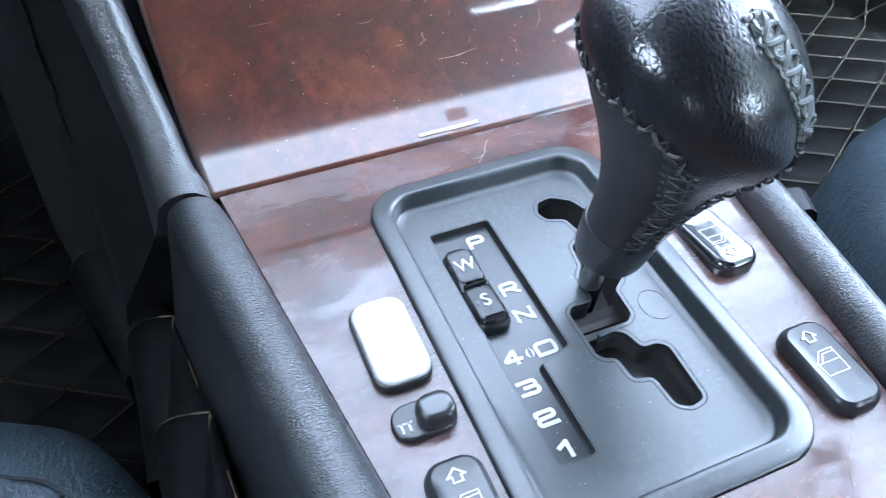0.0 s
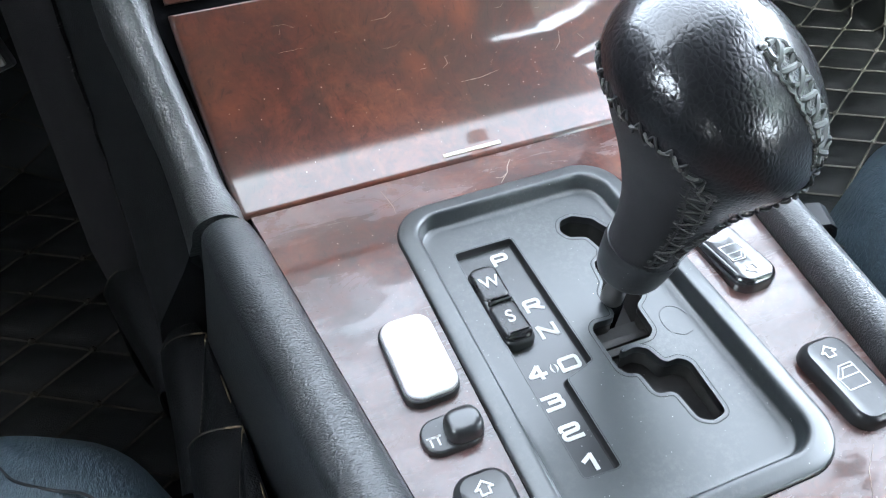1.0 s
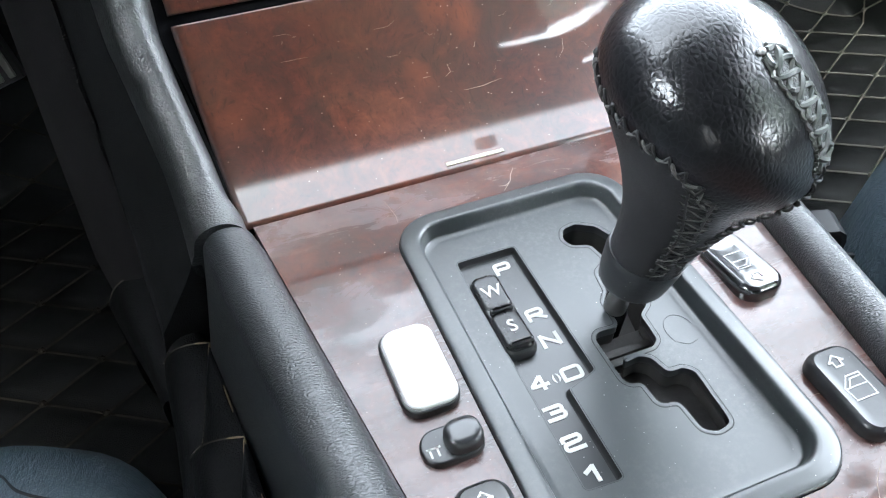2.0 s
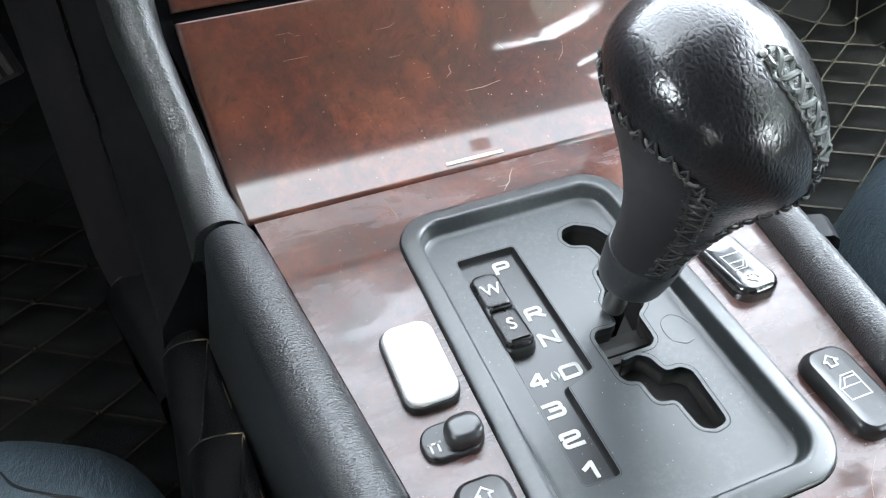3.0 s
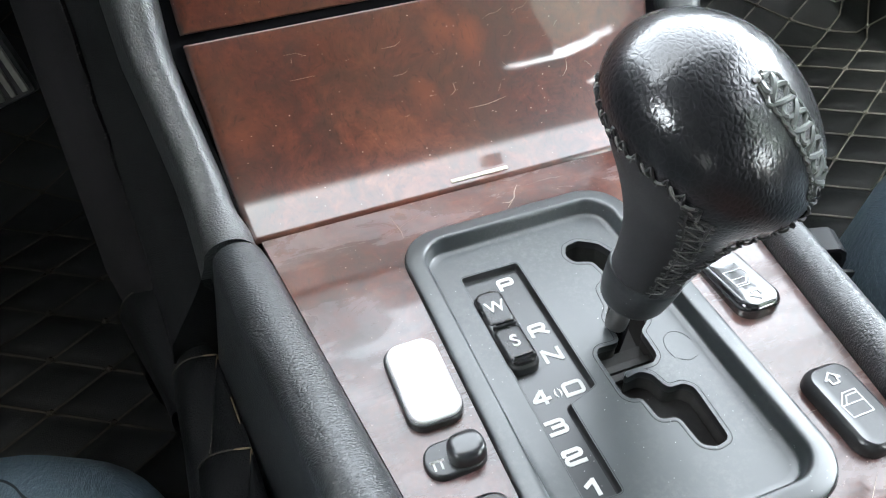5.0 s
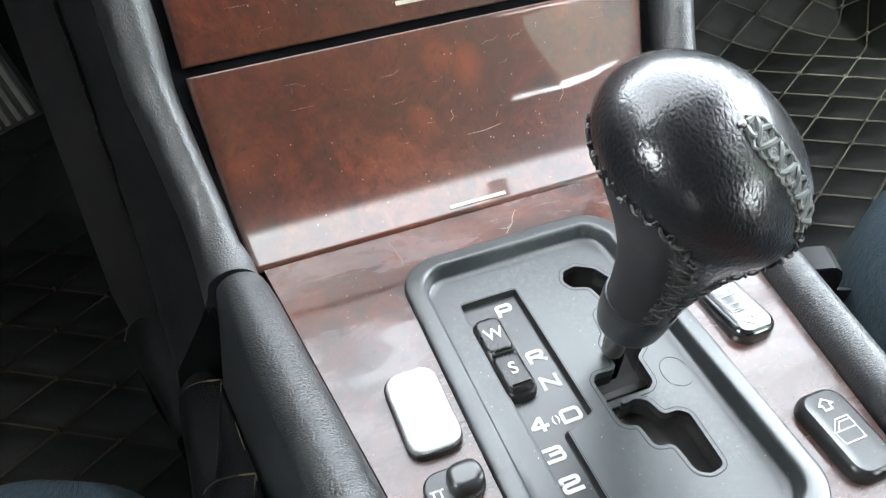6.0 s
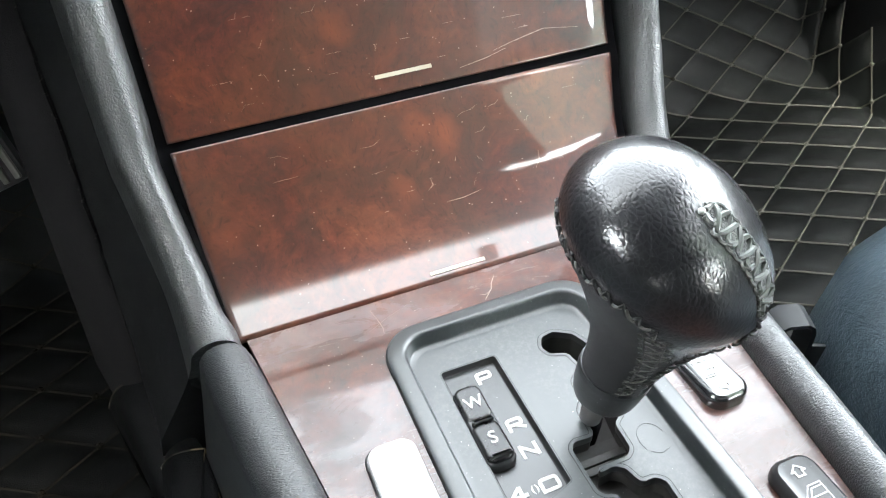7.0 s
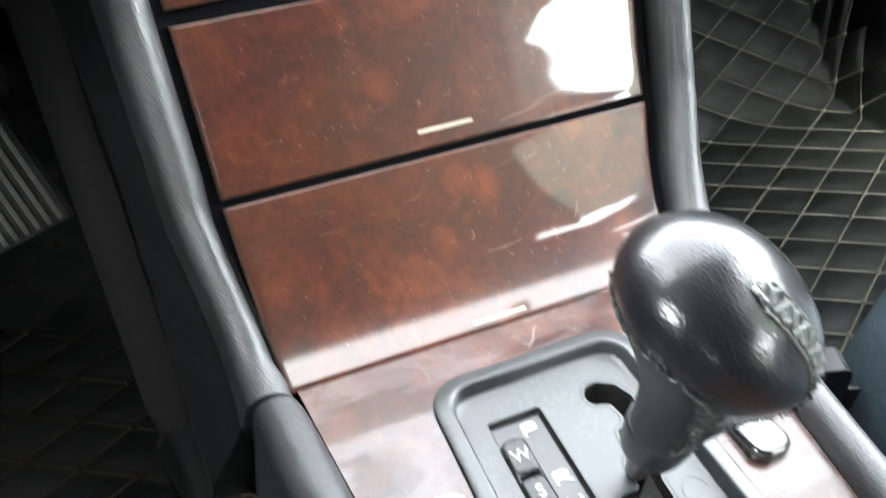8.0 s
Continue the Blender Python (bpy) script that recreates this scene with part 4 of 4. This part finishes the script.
def seam_path(points, n=10):
    return [(p.x, p.y) for p in smooth_path([(s * 1000, a, 0) for s, a in points], n)]


def lace(path, pitch, half, thread, lift, mat, skew=0.35):
    """Cross stitches along a seam given as (mm, degrees); each stitch is a part."""
    pts = [on_cover(s / 1000, a, 0.0) for s, a in path]
    run = [0.0]
    for p, q in zip(pts, pts[1:]):
        run.append(run[-1] + (q - p).length)
    def at(d):
        i = min(max(int(np.searchsorted(run, d)) - 1, 0), len(pts) - 2)
        t = (d - run[i]) / max(run[i + 1] - run[i], 1e-9)
        s0, a0 = path[i]
        s1, a1 = path[i + 1]
        return s0 + (s1 - s0) * t, a0 + (a1 - a0) * t
    d, flip = 0.0, 1
    while d < run[-1]:
        s, a = at(d)
        s2, a2 = at(min(d + 0.001, run[-1]))
        r = max(knob_radius(s / 1000) * 1000, 5)
        ds, da = s2 - s, math.radians(a2 - a) * r
        l = math.hypot(ds, da) or 1
        ds, da = ds / l, da / l
        h = (half(d / run[-1]) if callable(half) else half) * 1000 * random.uniform(0.85, 1.12)
        k = skew * h * flip + random.uniform(-0.25, 0.25)
        line = []
        for u in (-1.0, -0.85, -0.4, 0.0, 0.4, 0.85, 1.0):
            ps = s + (-da * h * u) + ds * k * u
            pa = a + math.degrees((ds * h * u + da * k * u) / r)
            line.append(on_cover(ps / 1000, pa, lift * (1 - u * u) + 0.0001))
        bm = bmesh.new()
        tube(bm, line, thread * random.uniform(0.85, 1.1), 5, True)
        part("stitch", bm, mat, lever, angle=70)
        d += pitch * random.uniform(0.88, 1.12)
        flip = -flip


random.seed(4)
equator = seam_path([(-0.004, 36), (-0.0055, 18), (-0.0058, 0)], 8) + [(s, a - 360) for s, a in seam_path([(-0.0058, 358), (-0.0052, 344), (-0.0048, 330), (-0.0058, 318), (-0.0085, 308), (-0.014, 303)], 8)]
lace(equator, 0.0025, 0.0025, 0.00050, 0.0006, THREAD, 0.55)
lace(equator, 0.0050, 0.0012, 0.00050, 0.0009, WORN_THREAD, 1.4)
down = seam_path([(-0.010, 306), (-0.018, 304.5), (-0.028, 302), (-0.038, 300), (-0.048, 298), (-0.060, 297)], 8)
lace(down, 0.0023, lambda t: 0.0048 - 0.0020 * t, 0.00042, 0.0004, THREAD, 0.25)
lace(down, 0.0050, lambda t: 0.0048 - 0.0022 * t, 0.00026, 0.0008, WORN_THREAD, 0.6)
for off in (6.5, -6.5):
    bm = bmesh.new()
    tube(bm, [on_cover(s / 1000, a + off * (1 - 0.2 * k / len(down)), 0.0003) for k, (s, a) in enumerate(down)], 0.0005, 5)
    part("lacing_cord", bm, THREAD, lever, "cord beside the lacing")

def snapped(p, lift):
    """A point of the upright knob's space drawn onto its cover, then set on the leaning lever."""
    c = Vector((0, 0, -0.004))
    d = (p - c).normalized()
    lo, hi = 0.0, 0.07
    for _ in range(24):
        mid = (lo + hi) / 2
        q = c + d * mid
        if math.hypot(q.x, q.y) < knob_radius(q.z):
            lo = mid
        else:
            hi = mid
    q = c + d * (lo + lift)
    return on_lever(q.z, math.hypot(q.x, q.y), math.atan2(q.y, q.x))


braid = []
for s, a in seam_path([(0.0247, 292), (0.0240, 276), (0.0214, 262), (0.0172, 252), (0.0112, 246), (0.0040, 245)], 10):
    r = knob_radius(s / 1000)
    braid.append(Vector((r * math.cos(radians(a)), r * math.sin(radians(a)), s / 1000)))
RUN = [0.0]
for p, q in zip(braid, braid[1:]):
    RUN.append(RUN[-1] + (q - p).length)


def on_braid(d, w, lift):
    """A place d along the braid and w to its side."""
    i = min(max(int(np.searchsorted(RUN, d)) - 1, 0), len(braid) - 2)
    p = braid[i].lerp(braid[i + 1], (d - RUN[i]) / max(RUN[i + 1] - RUN[i], 1e-9))
    t = (braid[min(i + 3, len(braid) - 1)] - braid[max(i - 2, 0)]).normalized()
    side = t.cross((p - Vector((0, 0, -0.004))).normalized()).normalized()
    return snapped(p + side * w, lift)


bm = bmesh.new()
loft(bm, [[on_braid(RUN[-1] * k / 30, w * min(1, 0.45 + k / 8), l) for w, l in ((-0.0056, -0.0003), (-0.0050, 0.0003), (0, 0.0004), (0.0050, 0.0003), (0.0056, -0.0003))] for k in range(31)], False)
part("braid_patch", bm, WORN_SHEEN_LEATHER, lever, "worn leather strip under the braid, greyed for window sheen")
PITCH = 0.0078
for turn in (0.0, 0.5):
    bm = bmesh.new()
    pts = []
    for k in range(int(RUN[-1] / PITCH * 14)):
        d = k * PITCH / 14
        ph = 2 * math.pi * (d / PITCH + turn)
        pts.append(on_braid(d, 0.0038 * math.sin(ph) * min(1, 0.4 + d / 0.006), 0.0003 + 0.0004 * math.cos(2 * ph + turn * 6.28)))
    tube(bm, pts, 0.00085, 6)
    part("braid_cord", bm, BRAID_THREAD, lever, "thick interlaced grey cord")
for off in (0.0047, -0.0047):
    bm = bmesh.new()
    tube(bm, [on_braid(RUN[-1] * k / 60, (off + 0.0003 * math.sin(k * 1.3)) * min(1, 0.4 + k / 12), 0.0001) for k in range(61)], 0.00065, 6)
    part("braid_cord", bm, BRAID_THREAD, lever, "worn cord edging the braid")
under = seam_path([(0.0050, 245), (-0.001, 250), (-0.012, 261), (-0.026, 271), (-0.042, 276), (-0.056, 280)], 8)
lace(under, 0.0026, 0.0020, 0.0005, 0.0006, THREAD, 0.5)
bm = bmesh.new()
bmesh.ops.create_icosphere(bm, subdivisions=2, radius=0.0010, matrix=Matrix.Translation(on_cover(0.0249, 296, 0.0012)))
part("thread_knot", bm, LETTER, lever, "pale thread knot")
bm = bmesh.new()
revolve(bm, [(-0.0630, 0.0131), (-0.0645, 0.0134), (-0.0655, 0.0134), (-0.0730, 0.0126), (-0.0770, 0.0119), (-0.0783, 0.0114), (-0.0787, 0.0105), (-0.0787, 0.003)], 48)
part("collar", bm, STRIP_PLASTIC, lever, "smooth black plastic collar", angle=60)
bm = bmesh.new()
revolve(bm, [(-0.075, 0.0034), (-0.0895, 0.0036), (-0.0910, 0.0041), (-0.0958, 0.0041), (-0.0964, 0.0036)], 24)
bmesh.ops.translate(bm, verts=bm.verts, vec=SIDE * 0.0016)
part("shaft", bm, STEEL, lever, "bare steel shaft", angle=50)
bm = bmesh.new()
revolve(bm, [(-0.0955, 0.0036), (-0.1000, 0.0040), (-0.112, 0.0046)], 24)
part("shaft_foot", bm, GAP_RUBBER, lever, "dark plastic foot in the slot", angle=50)

# ---- quilted mat on the passenger side ----
def mat_point(u, v, h, bend, rise, side):
    """A place on the mat: flat floor, then turning up the slope ahead; h off its face."""
    r, lim = 0.06, radians(rise)
    if v < bend:
        y, z, a = v, 0.0, 0.0
    elif v < bend + r * lim:
        a = (v - bend) / r
        y, z = bend + r * math.sin(a), r * (1 - math.cos(a))
    else:
        a, e = lim, v - bend - r * lim
        y, z = bend + r * math.sin(a) + e * math.cos(a), r * (1 - math.cos(a)) + e * math.sin(a)
    up = max(u - 0.735, 0.0)
    return Vector(((u - up * 0.72) * side - up * 0.9 * h * 12, y - math.sin(a) * h, FLOOR_Z + z + up * 0.80 + math.cos(a) * h))


def quilt(u0, u1, v0, v1, bend, rise, side, label, thread, cloth):
    mat = thing("floor_mat", label, "floor mat", "quilted car mats")
    du, dv, ou, ov = 0.0467, 0.0285, 0.518, 0.2515
    bm, st = bmesh.new(), bmesh.new()
    n = 6
    for i in range(int((u0 - ou) / du) - 1, int((u1 - ou) / du) + 2):
        for j in range(int((v0 - ov) / dv) - 1, int((v1 - ov) / dv) + 2):
            if (i + j) % 2:
                continue
            cu, cv = ou + i * du, ov + j * dv
            if not (u0 <= cu <= u1 and v0 <= cv + dv <= v1):
                continue
            amp = 0.0055 * random.uniform(0.85, 1.15)
            rows = []
            for a in range(n + 1):
                row = []
                for b in range(n + 1):
                    s, t = a / n, b / n
                    h = amp * (math.sin(math.pi * s) * math.sin(math.pi * t)) ** 0.42
                    row.append(mat_point(cu + (s - t) * du, cv + (s + t) * dv, h, bend, rise, side))
                rows.append(row)
            loft(bm, rows, False)
            for e in ((1, 1), (-1, 1)):
                pts = [mat_point(cu + e[0] * du * k / 6, cv + e[1] * dv * k / 6, 0.0012, bend, rise, side) for k in range(7)]
                tube(st, pts, 0.0012, 4)
            bmesh.ops.create_icosphere(st, subdivisions=1, radius=0.0036, matrix=Matrix.Translation(mat_point(cu, cv, 0.0014, bend, rise, side)))
    part("quilted_sheet", bm, cloth, mat, angle=60)
    part("stitching", st, thread, mat, "stitched diamond seams")
    return mat


quilt(0.125, 0.80, -0.55, 0.98, 0.465, 50, 1, "black quilted leatherette floor mat with tan stitching", TAN_THREAD, MAT_LIT)
# cloth and thread coloured darker here for the shade under the dash
quilt(0.160, 0.73, -0.55, 0.98, 0.465, 50, -1, "black quilted leatherette mat in the dark driver's footwell", SHADED_TAN_THREAD, MAT_SHADED)


slab("wall_kick_panel", [(0.800, 0.15, -0.33), (0.800, 1.02, -0.33), (0.815, 1.02, 0.10), (0.815, 0.15, 0.10)], -0.02, CARPET, "dark carpeted kick panel beside the passenger's footwell", "wall")

# ---- seats ----
def seat(x0, x1, y1, top, label):
    t = thing("car_seat", label, "seat", "front seats")
    bm = bmesh.new()
    cx, w = (x0 + x1) / 2, abs(x1 - x0)
    y0 = y1 - 0.52
    rings = []
    for z, d, r in ((top - 0.20, 0.03, 0.05), (top - 0.16, 0.012, 0.06), (top - 0.09, 0.0, 0.07), (top - 0.045, 0.004, 0.07), (top - 0.018, 0.016, 0.065), (top - 0.004, 0.036, 0.055), (top, 0.06, 0.04), (top - 0.004, 0.10, 0.03), (top - 0.012, 0.18, 0.02)):
        rings.append(flat(rounded_rect(cx, (y0 + y1) / 2, w - 2 * d, 0.52 - 2 * d, r, 10), z))
    loft(bm, rings, True, True, True)
    part("cushion", bm, SEAT_LEATHER, t, angle=80)
    bm = bmesh.new()
    box(bm, min(x0, x1) + 0.05, max(x0, x1) - 0.05, y0 + 0.05, y1 - 0.08, FLOOR_Z, top - 0.19, 0.01)
    part("seat_base", bm, DARK_PLASTIC, t)
    return t


driver_seat = seat(-0.162, -0.68, 0.040, -0.070, "blue-grey leather driver's seat cushion beside the console")
seat(0.183, 0.71, 0.012, -0.010, "blue-grey leather passenger seat cushion beside the console")
bm = bmesh.new()
tube(bm, smooth_path([(-0.246, 0.012, -0.0790), (-0.2258, 0.0004, -0.0759), (-0.2157, -0.0136, -0.0737), (-0.2027, -0.0222, -0.0752), (-0.190, -0.028, -0.0790), (-0.178, -0.044, -0.0830)], 8), 0.0007, 6)
part("seam", bm, DARK_PLASTIC, driver_seat, "dark sewn seam across the cushion")


# ---- driver's side: knee panel, carpeted console lip, mat flap, pedal ----
slab("wall_knee_panel", [(-0.74, 0.205, 0.18), (-0.200, 0.205, 0.18), (-0.200, 0.250, 0.07), (-0.74, 0.250, 0.07)], -0.015, DASH, "black vinyl knee panel under the dash", "dashboard")
bm = bmesh.new()
rings = []
edge_curve = smooth_path([(0.034, -0.190), (0.050, -0.140), (0.066, -0.090), (0.077, -0.054), (0.083, -0.040), (0.100, 0.002), (0.130, 0.072), (0.165, 0.150), (0.200, 0.225)], 8)
for k, p in enumerate(edge_curve):
    d = (edge_curve[min(k + 1, len(edge_curve) - 1)] - edge_curve[max(k - 1, 0)]).normalized()
    n = Vector((-d.y, d.x))
    rough = 0.0012 * noise.noise((p.x * 160, p.y * 160, 0))
    out = 0.35 * max(0.077 - p.x, 0)
    rings.append([(x + out, p.x + n.x * h, p.y + n.y * h) for x, h in ((-0.136, -0.060), (-0.1500 + rough, -0.004), (-0.1520 + rough, 0.0), (-0.1560, 0.0004), (-0.1620, -0.0025), (-0.1685, -0.009), (-0.1745, -0.021), (-0.179, -0.06), (-0.179, -0.10), (-0.136, -0.10))])
loft(bm, rings, True, True, True)
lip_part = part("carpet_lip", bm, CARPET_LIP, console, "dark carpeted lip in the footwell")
bm = bmesh.new()
random.seed(21)
for k in range(420):
    i = random.uniform(0, len(edge_curve) - 1.01)
    p = edge_curve[int(i)].lerp(edge_curve[int(i) + 1], i % 1)
    x = -0.1508 + 0.35 * max(0.077 - p.x, 0) - random.uniform(0, 0.0022)
    root = Vector((x, p.x, p.y))
    tube(bm, [root, root + Vector((random.uniform(0.0, 0.0016), random.uniform(-0.0012, 0.0002), random.uniform(0.0002, 0.0012)))], 0.00011, 3)
tagged(part("fuzz", bm, FUZZ, lip_part, "frayed grey carpet fibres"), kind="stuff")


TIPS = [Vector(p) for p in ((-0.149, 0.074, -0.060), (-0.130, 0.0185, -0.0575), (-0.1245, -0.0375, -0.0535), (-0.1205, -0.094, -0.0515), (-0.118, -0.150, -0.050))]


def flap():
    """The mat's quilted rim beside the console: puffs that overlap like shingles, each hanging back from a stitched tip."""
    t = thing("mat_flap", "puffed black quilted mat edge with tan seams beside the console", "floor mat", "quilted car mats")
    n = 14
    for i, tip in enumerate(TIPS):
        full = random.uniform(0.92, 1.08)
        shoulder = Vector((-0.0260, 0.0100, -0.0220)) * random.uniform(0.95, 1.05)
        to_right = (TIPS[i + 1] - tip if i + 1 < len(TIPS) else tip - TIPS[i - 1]) * 1.04 - Vector((0, 0, 0.004))
        to_mid, to_left = to_right + Vector((-0.021, 0.003, -0.012)), to_right + Vector((-0.004, 0.002, -0.034))

        def puff_at(u, v, extra=0.0):
            """u: -1 at the console, 0 on the middle seam, 1 at the shoulder, up to 2 down the outside; v backwards from the tip."""
            k = min(max(u, 0.0), 1.0)
            front = tip + shoulder * k + Vector((-0.003, 0.001, 0.0060)) * math.sin(math.pi * k)
            back = to_mid.lerp(to_left, k) if u >= 0 else to_mid.lerp(to_right, -u)
            p = front + back * max(v, 0.0)
            if u > 1:
                p += Vector((0.014, 0, -0.085)) * (u - 1) + Vector((-0.0030, 0, 0)) * math.sin(math.pi * min((u - 1) * 1.6, 1))
            if v < 0:
                p += Vector((0, -0.004, -0.045)) * (-v)
            swell = abs(math.sin(math.pi * (u if u < 1 else 1))) ** 0.7 * min(max(v, 0) / 0.35, 1.0) ** 0.7
            h = 0.0064 * full * swell * (0.7 if u < 0 else 1.0) + 0.0007 * noise.noise((u * 2.4 + i * 7, v * 4.0, i)) * min(max(v, 0) * 4, 1) + extra
            return p + Vector((-0.36, 0.05, 0.93)) * h
        bm = bmesh.new()
        us = [-1 + k / n for k in range(2 * n)] + [1.0, 1.06, 1.15, 1.3, 1.6, 2.0]
        vs = [-1.0, -0.4, -0.08] + [1.2 * k / n for k in range(n + 1)]
        loft(bm, [[puff_at(u, v) for u in us] for v in vs], False)
        # the footwell's shade is in this darker leatherette
        puff = part("puff", bm, MAT_SHADED, t, angle=80)
        bm = bmesh.new()
        tube(bm, [puff_at(0.12 + 0.88 * k / 12, 0.0, 0.0003) for k in range(13)], 0.00040, 4)
        for k in range(20):
            tube(bm, [puff_at(0.0, 0.10 + 0.05 * k + d, 0.0003) for d in (0.0, 0.017, 0.034)], 0.00034, 4)
        part("stitching", bm, FLAP_SHADED_THREAD, puff, "tan stitched seams, darkened for the footwell's shade")
        bm = bmesh.new()
        tube(bm, [puff_at(0.20 - 0.05 * k, 0.0, 0.0004) for k in range(5)], 0.00045, 5, True)
        tube(bm, [puff_at(0.0, 0.03 * k, 0.0004) for k in range(5)], 0.00045, 5, True)
        tube(bm, [puff_at(-0.9, 0.03 * k, 0.0004) for k in range(3)], 0.00040, 5, True)
        part("tip_stitching", bm, GOLD_THREAD, puff, "tan stitching at the tip")
        bm = bmesh.new()
        tube(bm, [puff_at(-0.96, 0.45 + 0.05 * k, 0.0006) for k in range(6)], 0.00034, 4, True)
        part("edge_stitch", bm, GOLD_THREAD, puff, "short tan stitch on the edge")


flap()

pedal = thing("brake_pedal", "ribbed dark rubber pedal in the driver's footwell", "pedal")
bm = bmesh.new()
box(bm, -0.050, 0.050, -0.004, 0.010, -0.055, 0.055, 0.004)
part("pedal_plate", bm, DARK_PLASTIC, pedal)
for k in range(11):
    bm = bmesh.new()
    box(bm, -0.046 + k * 0.0088, -0.0415 + k * 0.0088, -0.0085, -0.003, -0.052, 0.052, 0.0015)
    part("rib", bm, RUBBER, pedal)
bm = bmesh.new()
tube(bm, [(0, 0.010, 0.02), (0, 0.05, 0.10), (0, 0.08, 0.25)], 0.008, 8)
part("pedal_arm", bm, DARK_PLASTIC, pedal)
pedal.matrix_world = pose(-0.275, 0.350, -0.045, -24, -16, 0)

# ---- trim piece between the console and the passenger seat ----
bracket = thing("seat_bracket", "black plastic seat rail bracket, an arched strap beside the console pad", "bracket")


def strap(path, y0, y1, thick):
    """A flat band bent along a path in the upright plane."""
    bm = bmesh.new()
    pts = [Vector((x, 0, z)) for x, z in path]
    rings = []
    for k, p in enumerate(pts):
        d = (pts[min(k + 1, len(pts) - 1)] - pts[max(k - 1, 0)]).normalized()
        n = Vector((-d.z, 0, d.x)) * thick
        rings.append([(p.x, y0, p.z), (p.x, y1, p.z), (p.x + n.x, y1, p.z + n.z), (p.x + n.x, y0, p.z + n.z)])
    loft(bm, rings, True, True, True)
    return bm


part("arched_strap", strap([(-0.026, -0.022), (-0.008, 0.006), (-0.003, 0.011), (0.006, 0.0125), (0.0085, 0.011), (0.0100, 0.007), (0.015, -0.040)], -0.009, 0.007, 0.0022), BRACKET_PLASTIC, bracket)
bm = bmesh.new()
box(bm, 0.0135, 0.024, -0.006, -0.0035, -0.040, -0.004, 0.0008)
part("side_plate", bm, BRACKET_PLASTIC, bracket)
bm = bmesh.new()
box(bm, 0.0135, 0.026, -0.010, -0.0062, -0.040, -0.026, 0.0008)
part("fixing_tab", bm, BRACKET_PLASTIC, bracket)
bracket.matrix_world = pose(0.1635, -0.024, -0.066, 0, 6, -20)


# ---- scratches and cracks in the lacquer ----
def scratch(parent, points, normal, width=0.00014):
    """A fine pale score: a sliver lying on the lacquer."""
    n = Vector(normal).normalized()
    pts = [Vector(p) + n * 0.00008 for p in points]
    bm = bmesh.new()
    rings = []
    for i, p in enumerate(pts):
        d = (pts[min(i + 1, len(pts) - 1)] - pts[max(i - 1, 0)]).normalized()
        side = d.cross(n).normalized() * width * (0.4 if i in (0, len(pts) - 1) else random.uniform(0.7, 1.2))
        rings.append([p - side, p + n * 0.00006, p + side])
    loft(bm, rings, False)
    part("scratch", bm, SCORE, parent, "pale scratch in the lacquer")


UP = (0, 0, 1)
FACE = (0, -0.72, 0.69)
deck_scores = [[(-0.0458, 0.0165, DECK_Z), (-0.0446, 0.0095, DECK_Z), (-0.0440, 0.0048, DECK_Z), (-0.0445, 0.0012, DECK_Z)],
               [(-0.0300, 0.0133, DECK_Z), (-0.0400, 0.0098, DECK_Z), (-0.0505, 0.0044, DECK_Z)],
               [(0.0030, 0.0022, DECK_Z), (0.0082, 0.0073, DECK_Z), (0.0098, 0.0108, DECK_Z), (0.0131, 0.0150, DECK_Z)],
               [(0.0020, 0.0060, DECK_Z), (0.0050, 0.0052, DECK_Z), (0.0082, 0.0073, DECK_Z)],
               [(0.0500, -0.1282, DECK_Z), (0.0525, -0.1278, DECK_Z), (0.0545, -0.1280, DECK_Z)],
               [(0.0560, -0.1530, DECK_Z), (0.0485, -0.1590, DECK_Z), (0.0420, -0.1680, DECK_Z)]]
for k, line in enumerate(deck_scores):
    scratch(console, line, UP, (0.00017, 0.00008, 0.00024, 0.00020, 0.00014, 0.00014)[k])


def face_point(x, z):
    s = height_at(z)
    p = along(s)[0]
    return (x, p.x, p.y)


for line in ([(0.0032, 0.0262), (0.0016, 0.0250), (0.0022, 0.0236), (-0.0006, 0.0224)], [(0.0059, 0.0170), (0.0151, 0.0172), (0.0247, 0.0176)],
             [(0.055, 0.0200), (0.058, 0.0222), (0.059, 0.0250)]):
    scratch(covers[0], [face_point(x, z) for x, z in line], FACE, 0.00011)
for line in ([(-0.0100, 0.0800), (-0.0088, 0.0785), (-0.0094, 0.0770), (-0.0080, 0.0805)], [(0.0480, 0.0665), (0.0600, 0.0690), (0.0760, 0.0705), (0.0950, 0.0700)], [(0.030, 0.0640), (0.045, 0.0655), (0.055, 0.0680)]):
    scratch(covers[1], [face_point(x, z) for x, z in line], (0, -0.92, 0.39), 0.00011)


random.seed(12)
for c, z0, z1, up in ((0, 0.016, 0.052, FACE), (1, 0.064, 0.120, (0, -0.92, 0.39))):
    for k in range(24):
        x, z = random.uniform(-0.09, 0.09), random.uniform(z0, z1 - 0.004)
        dx, dz = random.uniform(-0.010, 0.012), random.uniform(-0.002, 0.003)
        scratch(covers[c], [face_point(x + dx * u, z + dz * u) for u in (0, 0.35, 0.7, 1.0)], up, random.uniform(0.00003, 0.00006))
